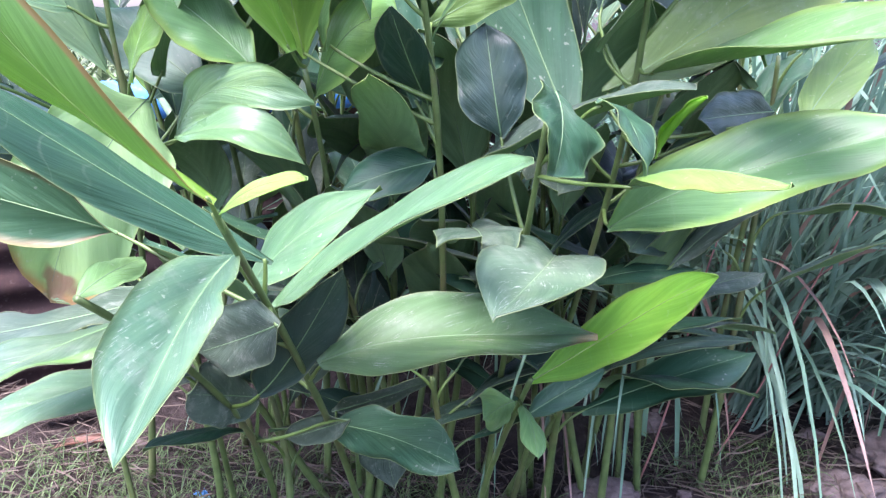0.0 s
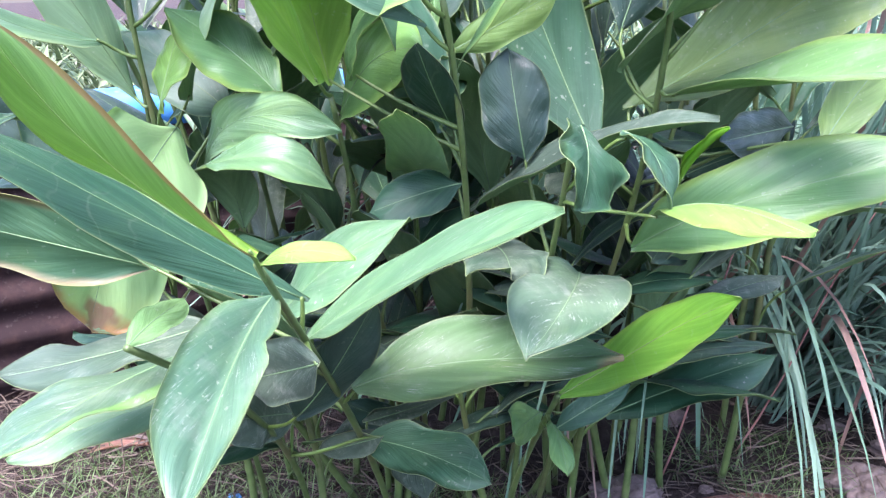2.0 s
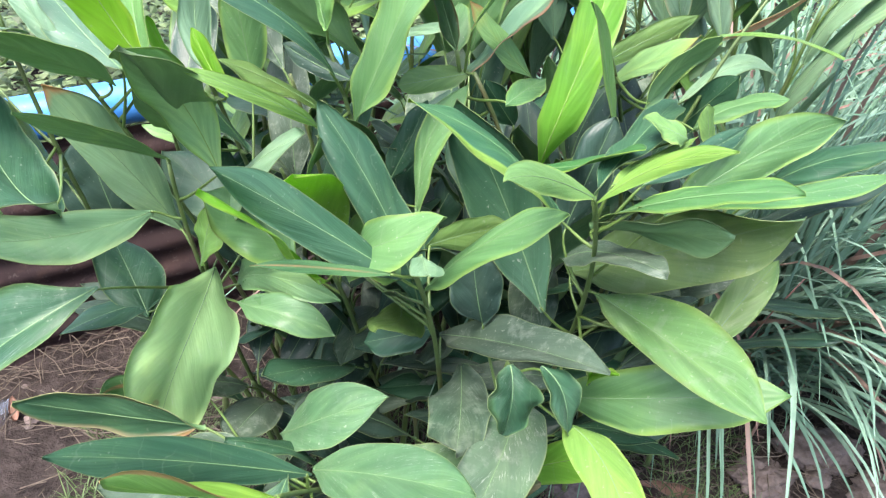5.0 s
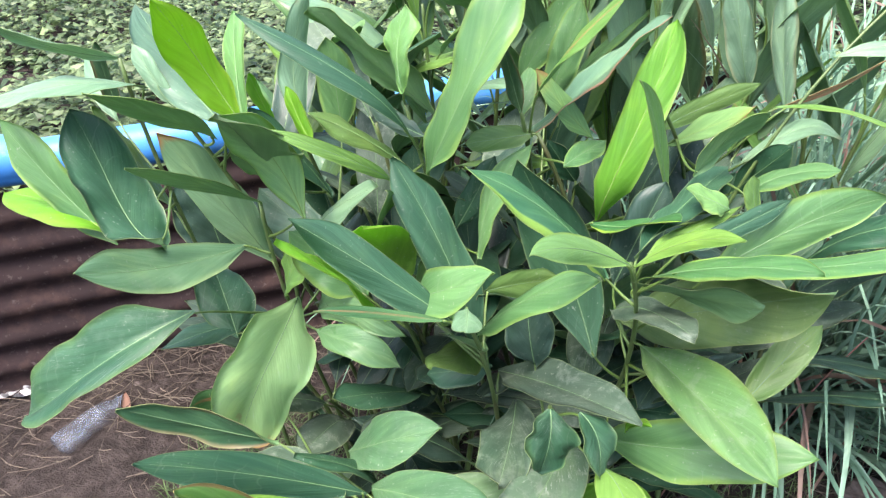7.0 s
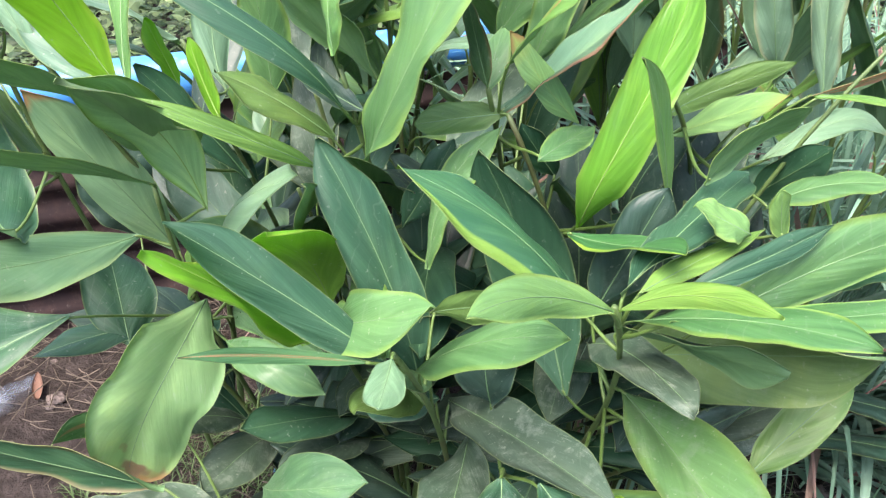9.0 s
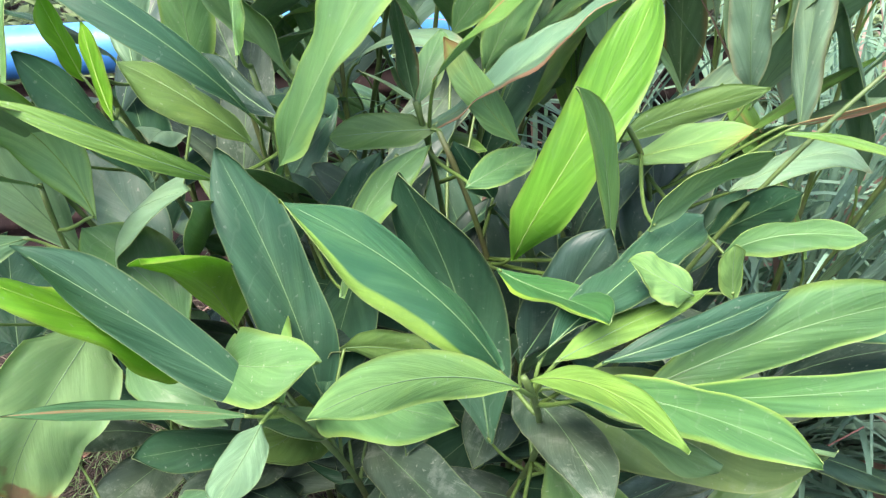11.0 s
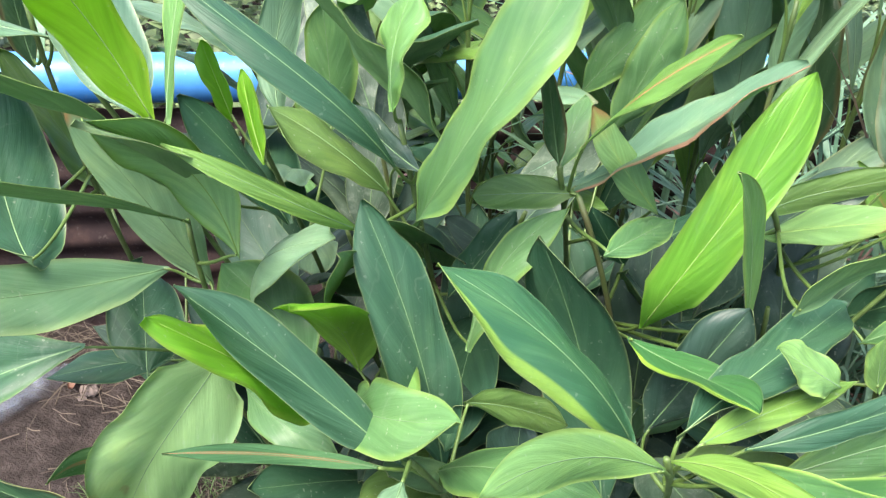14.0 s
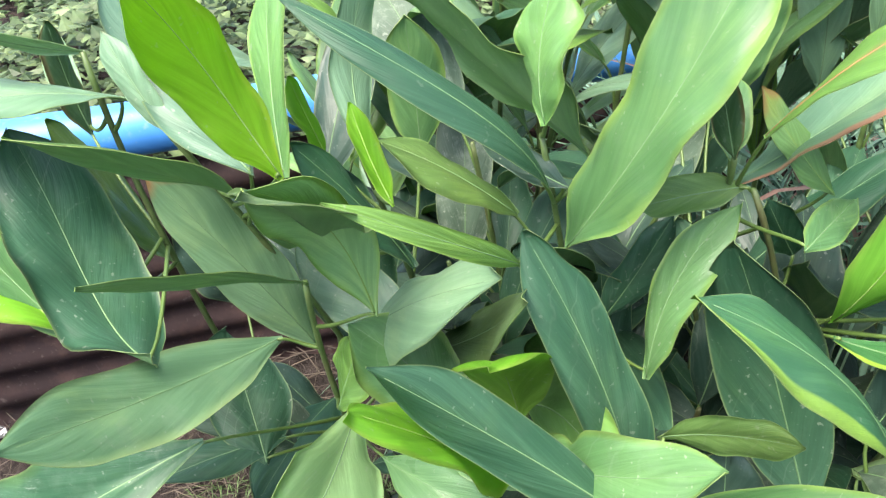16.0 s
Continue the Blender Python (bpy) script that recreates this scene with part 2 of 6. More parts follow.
LEAF = {
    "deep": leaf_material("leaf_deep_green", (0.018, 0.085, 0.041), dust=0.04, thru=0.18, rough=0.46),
    # the deep green again, darkened in its colour for shade inside the clump
    "deepshade": leaf_material("leaf_deep_green_in_shade", (0.014, 0.054, 0.036), dust=0.10, thru=0.12),
    "mid": leaf_material("leaf_green", (0.07, 0.195, 0.065), dust=0.08, margin=0.7, margin_col=(0.2, 0.34, 0.06)),
    "midb": leaf_material("leaf_fresh_green", (0.115, 0.265, 0.055), margin=0.3, margin_col=(0.26, 0.4, 0.05)),
    "midspot": leaf_material("leaf_speckled_green", (0.065, 0.18, 0.055), dust=0.25, margin=0.4, margin_col=(0.22, 0.36, 0.06)),
    "lime": leaf_material("leaf_lime", (0.135, 0.37, 0.03), margin=0.4, thru=0.55),
    "vivid": leaf_material("leaf_vivid_green", (0.15, 0.40, 0.05), margin=0.2, thru=0.5, rough=0.3, pleat=0.12),
    "yellow": leaf_material("leaf_yellow_green", (0.2, 0.4, 0.085), thru=0.42, scar=0.3),
    "bright": leaf_material("leaf_bright_green", (0.18, 0.37, 0.15), margin=0.8, margin_col=(0.25, 0.42, 0.08)),
    "light": leaf_material("leaf_light_green", (0.15, 0.32, 0.11), brown=0.9, yellow=0.8, thru=0.35),
    "burnt": leaf_material("leaf_yellowing_burnt_tip", (0.235, 0.44, 0.185), brown=1.0, yellow=0.25, thru=0.38, burn=1.0, pleat=0.04, rough=0.5, scar=0.35),
    "palelime": leaf_material("leaf_pale_lime_edge", (0.12, 0.28, 0.085), margin=0.7, margin_col=(0.28, 0.42, 0.09), thru=0.3),
    "limeedge": leaf_material("leaf_green_lime_edge", (0.05, 0.165, 0.05), margin=0.9, margin_col=(0.23, 0.39, 0.07), thru=0.28),
    "dryorange": leaf_material("leaf_dry_orange", (0.34, 0.19, 0.10), dust=0.2, brown=0.5, rough=0.6, thru=0.2),
    "palebig": leaf_material("leaf_pale_green", (0.14, 0.285, 0.14), brown=1.0, dust=0.1),
    "pale": leaf_material("leaf_grey_pale_green", (0.155, 0.31, 0.165), dust=0.1),
    "midpale": leaf_material("leaf_soft_green", (0.11, 0.26, 0.085), dust=0.08),
    "lightedge": leaf_material("leaf_pale_centre", (0.045, 0.135, 0.07), margin=0.5, margin_col=(0.16, 0.3, 0.07), brown=0.15, dust=0.2, thru=0.15, rough=0.5),
    "margin": leaf_material("leaf_dark_yellow_margin", (0.03, 0.13, 0.057), margin=0.75, margin_col=(0.22, 0.38, 0.05), margin_side=-1, thru=0.25),
    "marginr": leaf_material("leaf_green_yellow_margin", (0.039, 0.160, 0.048), margin=1.0, margin_col=(0.26, 0.44, 0.05), margin_side=1, thru=0.25),
    "half": leaf_material("leaf_green_grey", (0.09, 0.215, 0.105), margin=0.4, margin_col=(0.26, 0.36, 0.14), dust=0.12),
    "olive": leaf_material("leaf_olive", (0.085, 0.175, 0.055), dust=0.2),
    "oliveg": leaf_material("leaf_underside_olive", (0.095, 0.205, 0.055), thru=0.3),
    "grey": leaf_material("leaf_grey_green", (0.135, 0.28, 0.16), dust=0.1, brown=0.3),
    "greyb": leaf_material("leaf_grey_green_dry_edge", (0.12, 0.24, 0.145), margin=0.35, margin_col=(0.40, 0.27, 0.13)),
    "deepb": leaf_material("leaf_dark_dry_edge", (0.039, 0.110, 0.048), margin=0.55, margin_col=(0.34, 0.2, 0.09)),
    "dusty": leaf_material("leaf_dusty_dark", (0.028, 0.075, 0.042), dust=0.42, rough=0.55, thru=0.12, scar=0.4),
    "dustw": leaf_material("leaf_dusty_pale", (0.045, 0.125, 0.06), dust=0.5, rough=0.55, thru=0.12, scar=0.9),
    "dustol": leaf_material("leaf_dusty_olive", (0.062, 0.165, 0.06), dust=0.28, brown=0.5, rough=0.5, scar=0.7),
    "orange": leaf_material("leaf_lime_red_rim", (0.17, 0.36, 0.10), margin=0.2, thru=0.4, rimred=1),
    "orange2": leaf_material("leaf_light_orange_base", (0.12, 0.285, 0.06), stripe=0.3, thru=0.35),
    "stripe": leaf_material("leaf_green_brown_stripe", (0.062, 0.180, 0.067), stripe=0.9),
    "fresh": leaf_material("leaf_fresh_green_lime_rim", (0.095, 0.255, 0.07), margin=0.5, margin_col=(0.2, 0.37, 0.05), dust=0.06, thru=0.3),
    "limey": leaf_material("leaf_lime_yellow_half", (0.21, 0.44, 0.03), margin=0.7, margin_col=(0.36, 0.5, 0.05), margin_side=1, thru=0.6),
    "deepspot": leaf_material("leaf_deep_green_speckled", (0.022, 0.095, 0.045), dust=0.12, margin=0.4, margin_col=(0.14, 0.28, 0.08), thru=0.16, rough=0.42, scar=0.5),
    "dustlime": leaf_material("leaf_dusty_lime_half", (0.045, 0.125, 0.06), dust=0.4, margin=0.9, margin_col=(0.11, 0.28, 0.04), margin_side=-1, thru=0.25, scar=0.7),
    "palegloss": leaf_material("leaf_pale_glossy", (0.10, 0.235, 0.095), dust=0.08, margin=0.5, margin_col=(0.15, 0.3, 0.08), thru=0.22, rough=0.3),
    "greyd": leaf_material("leaf_dim_grey_green", (0.06, 0.15, 0.09), dust=0.1, thru=0.18),
    "greyrim": leaf_material("leaf_grey_green_brown_rim", (0.10, 0.23, 0.13), dust=0.1, rimred=1),
    "soft": leaf_material("leaf_even_green", (0.052, 0.155, 0.066), dust=0.15, thru=0.22, rough=0.42, scar=0.35),
    "paleblue": leaf_material("leaf_blue_green_pale_rim", (0.036, 0.122, 0.064), margin=0.4, margin_col=(0.2, 0.36, 0.12), dust=0.2, thru=0.2, rough=0.42, scar=0.6),
    "brownedge": leaf_material("leaf_dark_brown_edge", (0.045, 0.14, 0.065), margin=0.6, margin_col=(0.36, 0.2, 0.1)),
}
UNDER = leaf_material("leaf_underside", (0.118, 0.26, 0.11), thru=0.3, rough=0.55)
UNDER_GREY = leaf_material("leaf_underside_grey", (0.13, 0.255, 0.15), thru=0.3, rough=0.55)
UNDER_LIME = leaf_material("leaf_underside_lime", (0.156, 0.340, 0.048), thru=0.4, rough=0.5)


def plain(name, col, rough=0.6, spread=0.25, scale=40.0, bump=0.2, metal=0.0, dist=0.002):
    m = Mat(name, rough)
    pos = m.shifted()
    f = m.noise(pos, scale, 5, 0.6)
    g = m.noise(pos, scale * 0.13, 2)
    c = m.mix(m.ramp(f, 0.3, 0.7), tuple(v * (1 - spread) for v in col), tuple(min(1, v * (1 + spread)) for v in col))
    c = m.mix(m.math("MULTIPLY", m.ramp(g, 0.35, 0.7), 0.4), c, tuple(v * (1 - 1.4 * spread) for v in col))
    m.b.inputs["Metallic"].default_value = metal
    m.bump(f, bump, dist)
    return m.color(c)


RIB = plain("leaf_rib", (0.125, 0.235, 0.095), 0.5, 0.15, 60)
RIB_LIME = plain("leaf_rib_lime", (0.22, 0.36, 0.08), 0.5, 0.15, 60)
RIB_RED = plain("leaf_rib_red", (0.42, 0.17, 0.09), 0.55, 0.25, 60)


def stem_material():
    m = Mat("cane_skin", 0.45)
    pos = m.shifted()
    z = m.n("ShaderNodeSeparateXYZ")
    m.t.links.new(pos, z.inputs[0])
    f = m.noise(pos, 45, 3)
    c = m.mix(m.ramp(f, 0.3, 0.7), (0.05, 0.09, 0.024), (0.098, 0.155, 0.045))
    c = m.mix(m.math("MULTIPLY", m.ramp(m.noise(pos, 9, 4), 0.52, 0.7), 0.6), c, (0.13, 0.10, 0.05))
    m.bump(f, 0.3, 0.001)
    return m.color(c)


CANE = stem_material()
SHEATH = plain("leaf_sheath_skin", (0.09, 0.16, 0.035), 0.45, 0.25, 50)


def soil_material():
    m = Mat("dry_soil", 0.95, 0.2)
    pos = m.coords()
    a, b, c = m.noise(pos, 3.0, 5), m.noise(pos, 26.0, 6, 0.7), m.noise(pos, 140.0, 4, 0.7)
    col = m.mix(m.ramp(a, 0.35, 0.65), (0.015, 0.012, 0.0105), (0.038, 0.030, 0.026))
    col = m.mix(m.ramp(b, 0.42, 0.68), col, (0.068, 0.055, 0.049))
    col = m.mix(m.math("MULTIPLY", m.ramp(c, 0.5, 0.75), 0.6), col, (0.028, 0.02, 0.018))
    m.bump(m.math("ADD", b, m.math("MULTIPLY", c, 0.6)), 1.0, 0.018)
    return m.color(col)


SOIL = soil_material()
CLOD = plain("soil_clod", (0.125, 0.10, 0.088), 0.95, 0.35, 60, 0.9, dist=0.006)


def straw_material():
    m = Mat("dry_straw", 0.8, 0.3)
    r = m.n("ShaderNodeNewGeometry").outputs["Random Per Island"]
    col = m.mix(r, (0.035, 0.028, 0.02), (0.145, 0.122, 0.092))
    col = m.mix(m.ramp(m.noise(m.coords(), 90, 3), 0.4, 0.7), col, (0.085, 0.066, 0.05))
    return m.color(col)


STRAW = straw_material()


def blade_material(name, dark, light, thru=0.25, single=False):
    m = Mat(name, 0.5, 0.4)
    r = m.n("ShaderNodeObjectInfo").outputs["Random"] if single else m.n("ShaderNodeNewGeometry").outputs["Random Per Island"]
    col = m.mix(r, dark, light)
    col = m.mix(m.math("MULTIPLY", m.ramp(m.noise(m.coords(), 25, 3), 0.4, 0.7), 0.5), col, tuple(v * 0.75 for v in dark))
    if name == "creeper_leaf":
        # shadows between the creepers, put into the colour as dark green patches
        gap_shade = m.ramp(m.noise(m.coords(), 3.5, 4, 0.65), 0.46, 0.62)
        col = m.mix(m.math("MULTIPLY", gap_shade, 0.75), col, (0.02, 0.045, 0.015))
    mat = m.color(col)
    tr = m.n("ShaderNodeBsdfTranslucent")
    m.put(tr.inputs[0], col)
    mx = m.n("ShaderNodeMixShader")
    mx.inputs[0].default_value = thru
    m.t.links.new(m.b.outputs[0], mx.inputs[1])
    m.t.links.new(tr.outputs[0], mx.inputs[2])
    m.t.links.new(mx.outputs[0], m.t.nodes["Material Output"].inputs[0])
    return mat


GRASS = blade_material("lemongrass_blade", (0.11, 0.235, 0.14), (0.24, 0.40, 0.27))
GRASS_ONE = blade_material("lemongrass_leaf", (0.125, 0.25, 0.175), (0.26, 0.42, 0.315), single=True)
DRY_ONE = blade_material("dry_leaf_blade", (0.14, 0.095, 0.08), (0.27, 0.19, 0.15), single=True)
DRYBLADE = blade_material("dry_blade", (0.20, 0.12, 0.095), (0.36, 0.24, 0.19))
TURF = blade_material("short_grass", (0.05, 0.10, 0.03), (0.14, 0.22, 0.08))
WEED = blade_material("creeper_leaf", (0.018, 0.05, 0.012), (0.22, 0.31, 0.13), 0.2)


def rust_material():
    m = Mat("rusty_sheet", 0.75, 0.3)
    pos = m.coords()
    a, b, c = m.noise(pos, 2.2, 5), m.noise(pos, 14.0, 6, 0.65), m.noise(pos, 80.0, 4)
    col = m.mix(m.ramp(a, 0.3, 0.7), (0.028, 0.019, 0.020), (0.06, 0.038, 0.037))
    col = m.mix(m.ramp(b, 0.5, 0.72), col, (0.10, 0.06, 0.052))
    col = m.mix(m.math("MULTIPLY", m.ramp(c, 0.6, 0.75), 0.5), col, (0.2, 0.17, 0.16))
    m.b.inputs["Metallic"].default_value = 0.15
    m.bump(c, 0.3, 0.001)
    return m.color(col)


RUST = rust_material()


def pipe_material():
    m = Mat("blue_plastic", 0.42, 0.5)
    pos = m.coords()
    a, b = m.noise(pos, 9.0, 5), m.noise(pos, 60.0, 4)
    col = m.mix(m.ramp(a, 0.3, 0.75), (0.03, 0.19, 0.52), (0.07, 0.29, 0.64))
    col = m.mix(m.math("MULTIPLY", m.ramp(b, 0.58, 0.75), 0.4), col, (0.3, 0.33, 0.34))
    return m.color(col)


PIPE = pipe_material()


# ---- helpers for building ----
def part(name, bm, material, parent=None, label="", smooth=True):
    me = bpy.data.meshes.new(name)
    bm.to_mesh(me)
    bm.free()
    for mt in material if isinstance(material, (list, tuple)) else [material]:
        me.materials.append(mt)
    if smooth:
        me.polygons.foreach_set("use_smooth", [True] * len(me.polygons))
    ob = new(name, me)
    if parent is not None:
        ob.parent = parent
    if label:
        ob["label"] = label
    return ob


def bez(pts, u):
    pts = [Vector(p) for p in pts]
    while len(pts) > 1:
        pts = [a.lerp(b, u) for a, b in zip(pts, pts[1:])]
    return pts[0]


def tube(bm, path, radii, sides=8, closed=True):
    """A round tube along a list of points."""
    rings = []
    n = len(path)
    last = None
    for i, p in enumerate(path):
        d = (path[min(i + 1, n - 1)] - path[max(i - 1, 0)]).normalized()
        ref = last if last is not None else (Vector((1, 0, 0)) if abs(d.x) < 0.9 else Vector((0, 1, 0)))
        a = (ref - d * ref.dot(d)).normalized()
        last = a
        b = d.cross(a)
        r = radii[i] if isinstance(radii, (list, tuple)) else radii
        rings.append([bm.verts.new(p + r * (math.cos(k * math.tau / sides) * a + math.sin(k * math.tau / sides) * b)) for k in range(sides)])
    for r0, r1 in zip(rings, rings[1:]):
        for k in range(sides):
            bm.faces.new((r0[k], r0[(k + 1) % sides], r1[(k + 1) % sides], r1[k]))
    if closed:
        bm.faces.new(rings[0][::-1])
        bm.faces.new(rings[-1])


def leaf_axes(base, tip, roll):
    d = Vector(tip) - Vector(base)
    long = d.length
    dh = d.normalized()
    s0 = dh.cross(Vector((0, 0, 1)))
    s0.normalize()
    n0 = s0.cross(dh)
    s = math.cos(roll) * s0 + math.sin(roll) * n0
    return d, long, dh, s, s.cross(dh)


def blade_width(u, blunt):
    """Half width of the blade along its length, from 0 to 1 at the widest."""
    def bow(q):
        return max(1 - abs(2 * (q ** 1.12) - 0.98) ** 2.7, 0.0) ** 0.78

    w = bow(u)
    if blunt > 1.0:
        w += (blunt - 1.0) * (max(1 - abs(2 * u - 1) ** 5, 0.0) ** 0.6 - w)
    if blunt <= 1.0 and u > 0.72:
        w = bow(0.72) * (1 - ((u - 0.72) / 0.28) ** (1.25 + 0.9 * blunt))
    if u < 0.2:
        w = min(w, 0.05 + (u / 0.2) ** 1.1 * 0.72)
    return max(w, 0.0)


def leaf(cane, base, tip, width, roll, arch, tone, fold=22.0, curl=(40.0, 40.0), under=None, wave=1.0, blunt=0.6, tipdrop=0.0, notch=None, swerve=0.0, skew=None, twist=None):
    """One blade: roll in degrees about its chord, arch as a share of its length; curl bends the left and right half
    down (minus: up) towards the edge, in degrees. The blade has a top and an underside, and a rib."""
    rng = random.Random(hash((round(base[0] * 1000), round(tip[0] * 1000), round(tip[2] * 1000))))
    d, long, dh, s, n = leaf_axes(base, tip, radians(roll))
    nu, nv, thick = 28, 5, 0.0007
    ph, ph2 = rng.uniform(0, 6.28), rng.uniform(0, 6.28)
    fr = rng.uniform(0.9, 2.0)
    tw = radians(rng.uniform(-14, 14)) if twist is None else radians(twist)
    amp = wave * width * rng.uniform(0.04, 0.085)
    sw = swerve + (rng.uniform(-0.015, 0.015) if twist is None else 0.0)
    bias = 0.25 if skew is None else skew
    folds = fold if isinstance(fold, tuple) else (fold, fold)
    bm = bmesh.new()
    uvl = bm.loops.layers.uv.new("uv")
    base = Vector(base)

    def mid(u):
        lift = arch * 4 * u * (1 - u) * (1 + bias * (1 - 2 * u)) - tipdrop * max(0.0, u - 0.7) ** 2 / 0.09
        return base + d * u + n * lift * long + s * sw * 4 * u * (1 - u) * long

    grids = []
    flat = {}
    for sheet in (0, 1):
        rows = []
        for i in range(nu + 1):
            u = i / nu
            c = mid(u)
            tan = (mid(min(u + 0.01, 1)) - mid(max(u - 0.01, 0))).normalized()
            nn = s.cross(tan).normalized()
            su = (s * math.cos(tw * (2 * u - 1)) + nn * math.sin(tw * (2 * u - 1))).normalized()
            nn = su.cross(tan).normalized()
            half = max(width / 2 * blade_width(u, blunt), 0.0008)
            lop = 0.06 * math.sin(ph)
            row = []
            for j in range(-nv, nv + 1):
                v = j / nv
                side = 1 if j >= 0 else -1
                bend = radians(curl[1] if side > 0 else curl[0])
                a = abs(v)
                hw = half * (1 + side * lop + 0.045 * math.sin(fr * 8.5 * u + ph2 * side + ph))
                # across the half: a slope for the fold, then a bow for the curl
                slope = radians(folds[1] if side > 0 else folds[0])
                f = slope - bend * a
                x = hw * a * math.cos(f)
                z = hw * a * math.sin(f)
                if bend:
                    k = 12
                    x = z = 0.0
                    for q in range(k):
                        g = slope - bend * (a * (q + 0.5) / k) * 1.3
                        x += hw * a / k * math.cos(g)
                        z += hw * a / k * math.sin(g)
                rip = amp * a * a * math.sin(fr * 6.28 * u + ph + (1.7 if side > 0 else 0)) + 0.22 * amp * a * math.sin(fr * 17 * u + ph2 * side)
                if notch and side == notch[1]:
                    x *= 1 - 0.3 * a * max(0.0, 1 - abs(u - notch[0]) / 0.1) ** 1.5
                p = c + su * side * x + nn * (z + rip)
                row.append(p)
            rows.append(row)
        if sheet == 0:
            flat = rows
            rows = [[bm.verts.new(p) for p in row] for row in rows]
        else:
            under_rows = []
            for i in range(nu + 1):
                row = []
                for j in range(2 * nv + 1):
                    du = flat[min(i + 1, nu)][j] - flat[max(i - 1, 0)][j]
                    dv = flat[i][min(j + 1, 2 * nv)] - flat[i][max(j - 1, 0)]
                    nrm = dv.cross(du)
                    row.append(bm.verts.new(flat[i][j] - (nrm.normalized() if nrm.length > 1e-12 else n) * thick))
                under_rows.append(row)
            rows = under_rows
        grids.append(rows)
        for i in range(nu):
            for j in range(2 * nv):
                q = [(i, j), (i, j + 1), (i + 1, j + 1), (i + 1, j)]
                if sheet:
                    q = q[::-1]
                fc = bm.faces.new([rows[a][b] for a, b in q])
                fc.material_index = sheet
                for lp, (a, b) in zip(fc.loops, q):
                    lp[uvl].uv = (b / (2 * nv), a / nu)
    top, bot = grids
    rim = [(i, 0) for i in range(nu + 1)] + [(nu, j) for j in range(1, 2 * nv + 1)] + [(i, 2 * nv) for i in range(nu - 1, -1, -1)] + [(0, j) for j in range(2 * nv - 1, 0, -1)]
    for (a, b), (c2, d2) in zip(rim, rim[1:] + rim[:1]):
        fc = bm.faces.new((top[a][b], bot[a][b], bot[c2][d2], top[c2][d2]))
        fc.material_index = 0
        for lp in fc.loops:
            lp[uvl].uv = (0.0 if b < nv else 1.0, a / nu)
    ob = part("leaf", bm, [LEAF[tone], under or (UNDER_GREY if tone in ("grey", "greyb", "pale", "palebig", "half") else UNDER_LIME if tone in ("lime", "vivid", "yellow", "margin", "orange", "lightedge", "limey", "dustlime") else UNDER)], cane)
    # rib: a low ridge on both faces, thick at the base
    bm = bmesh.new()
    k = 14
    path = [mid(0.01 + 0.93 * i / k) for i in range(k + 1)]
    rr = [0.0014 * (1 - 0.78 * (i / k)) * (0.6 + 0.4 * min(1.6, width / 0.06)) * 0.62 for i in range(k + 1)]
    tube(bm, path, rr, 6)
    part("rib", bm, RIB_RED if tone == "orange2" else RIB_LIME if tone in ("lime", "vivid", "yellow", "bright", "light", "lightedge", "limey", "orange") else RIB, ob)
    return ob


def cane(label, path, r0=0.0052, r1=0.0032):
    """A leafy shoot: an empty at the root and a jointed stem through the control points."""
    root = new("galangal_shoot")
    tagged(root, label, "plant", "shoots of the clump")
    bm = bmesh.new()
    k = 26
    pts = [bez(path, i / k) for i in range(k + 1)]
    rad = [0.88 * (r0 + (r1 - r0) * i / k) * (1.12 if i % 5 == 0 else 1.0) for i in range(k + 1)]
    tube(bm, pts, rad, 10)
    part("stem", bm, CANE, root)
    return root


def sheath(root, points, r=0.0025):
    """The leaf's stalk where it leaves the stem."""
    bm = bmesh.new()
    k = 8
    tube(bm, [bez(points, i / k) for i in range(k + 1)], [r * (1.0 - 0.4 * i / k) for i in range(k + 1)], 8)
    part("sheath", bm, SHEATH, root)


# ---- the setting ----
def ground_height(x, y):
    z = 0.045 + 0.035 * noise.noise((x * 1.7, y * 1.7, 0.3)) + 0.016 * noise.noise((x * 6, y * 6, 4.0)) + 0.007 * noise.noise((x * 19, y * 19, 7.0))
    if y > 1.75:
        z += min(0.10, 0.25 * (y - 1.75))
    return z


def build_ground():
    # fine in the middle, wider and wider cells out to the horizon
    xs = [-60, -25, -12, -7, -4.5, -3.2] + [-2.5 + 0.035 * i for i in range(144)] + [3.2, 4.5, 7, 12, 25, 60]
    ys = [-60, -20, -8, -3, -1.2] + [-0.4 + 0.035 * i for i in range(120)] + [4.2, 5, 6.5, 9, 14, 25, 60]
    bm = bmesh.new()
    vs = [[bm.verts.new((x, y, ground_height(x, y))) for x in xs] for y in ys]
    for j in range(len(ys) - 1):
        for i in range(len(xs) - 1):
            bm.faces.new((vs[j][i], vs[j][i + 1], vs[j + 1][i + 1], vs[j + 1][i]))
    ob = part("ground", bm, SOIL)
    tagged(ob, "bare brown soil, cloddy and littered with dry straw", "ground", kind="structure")


build_ground()


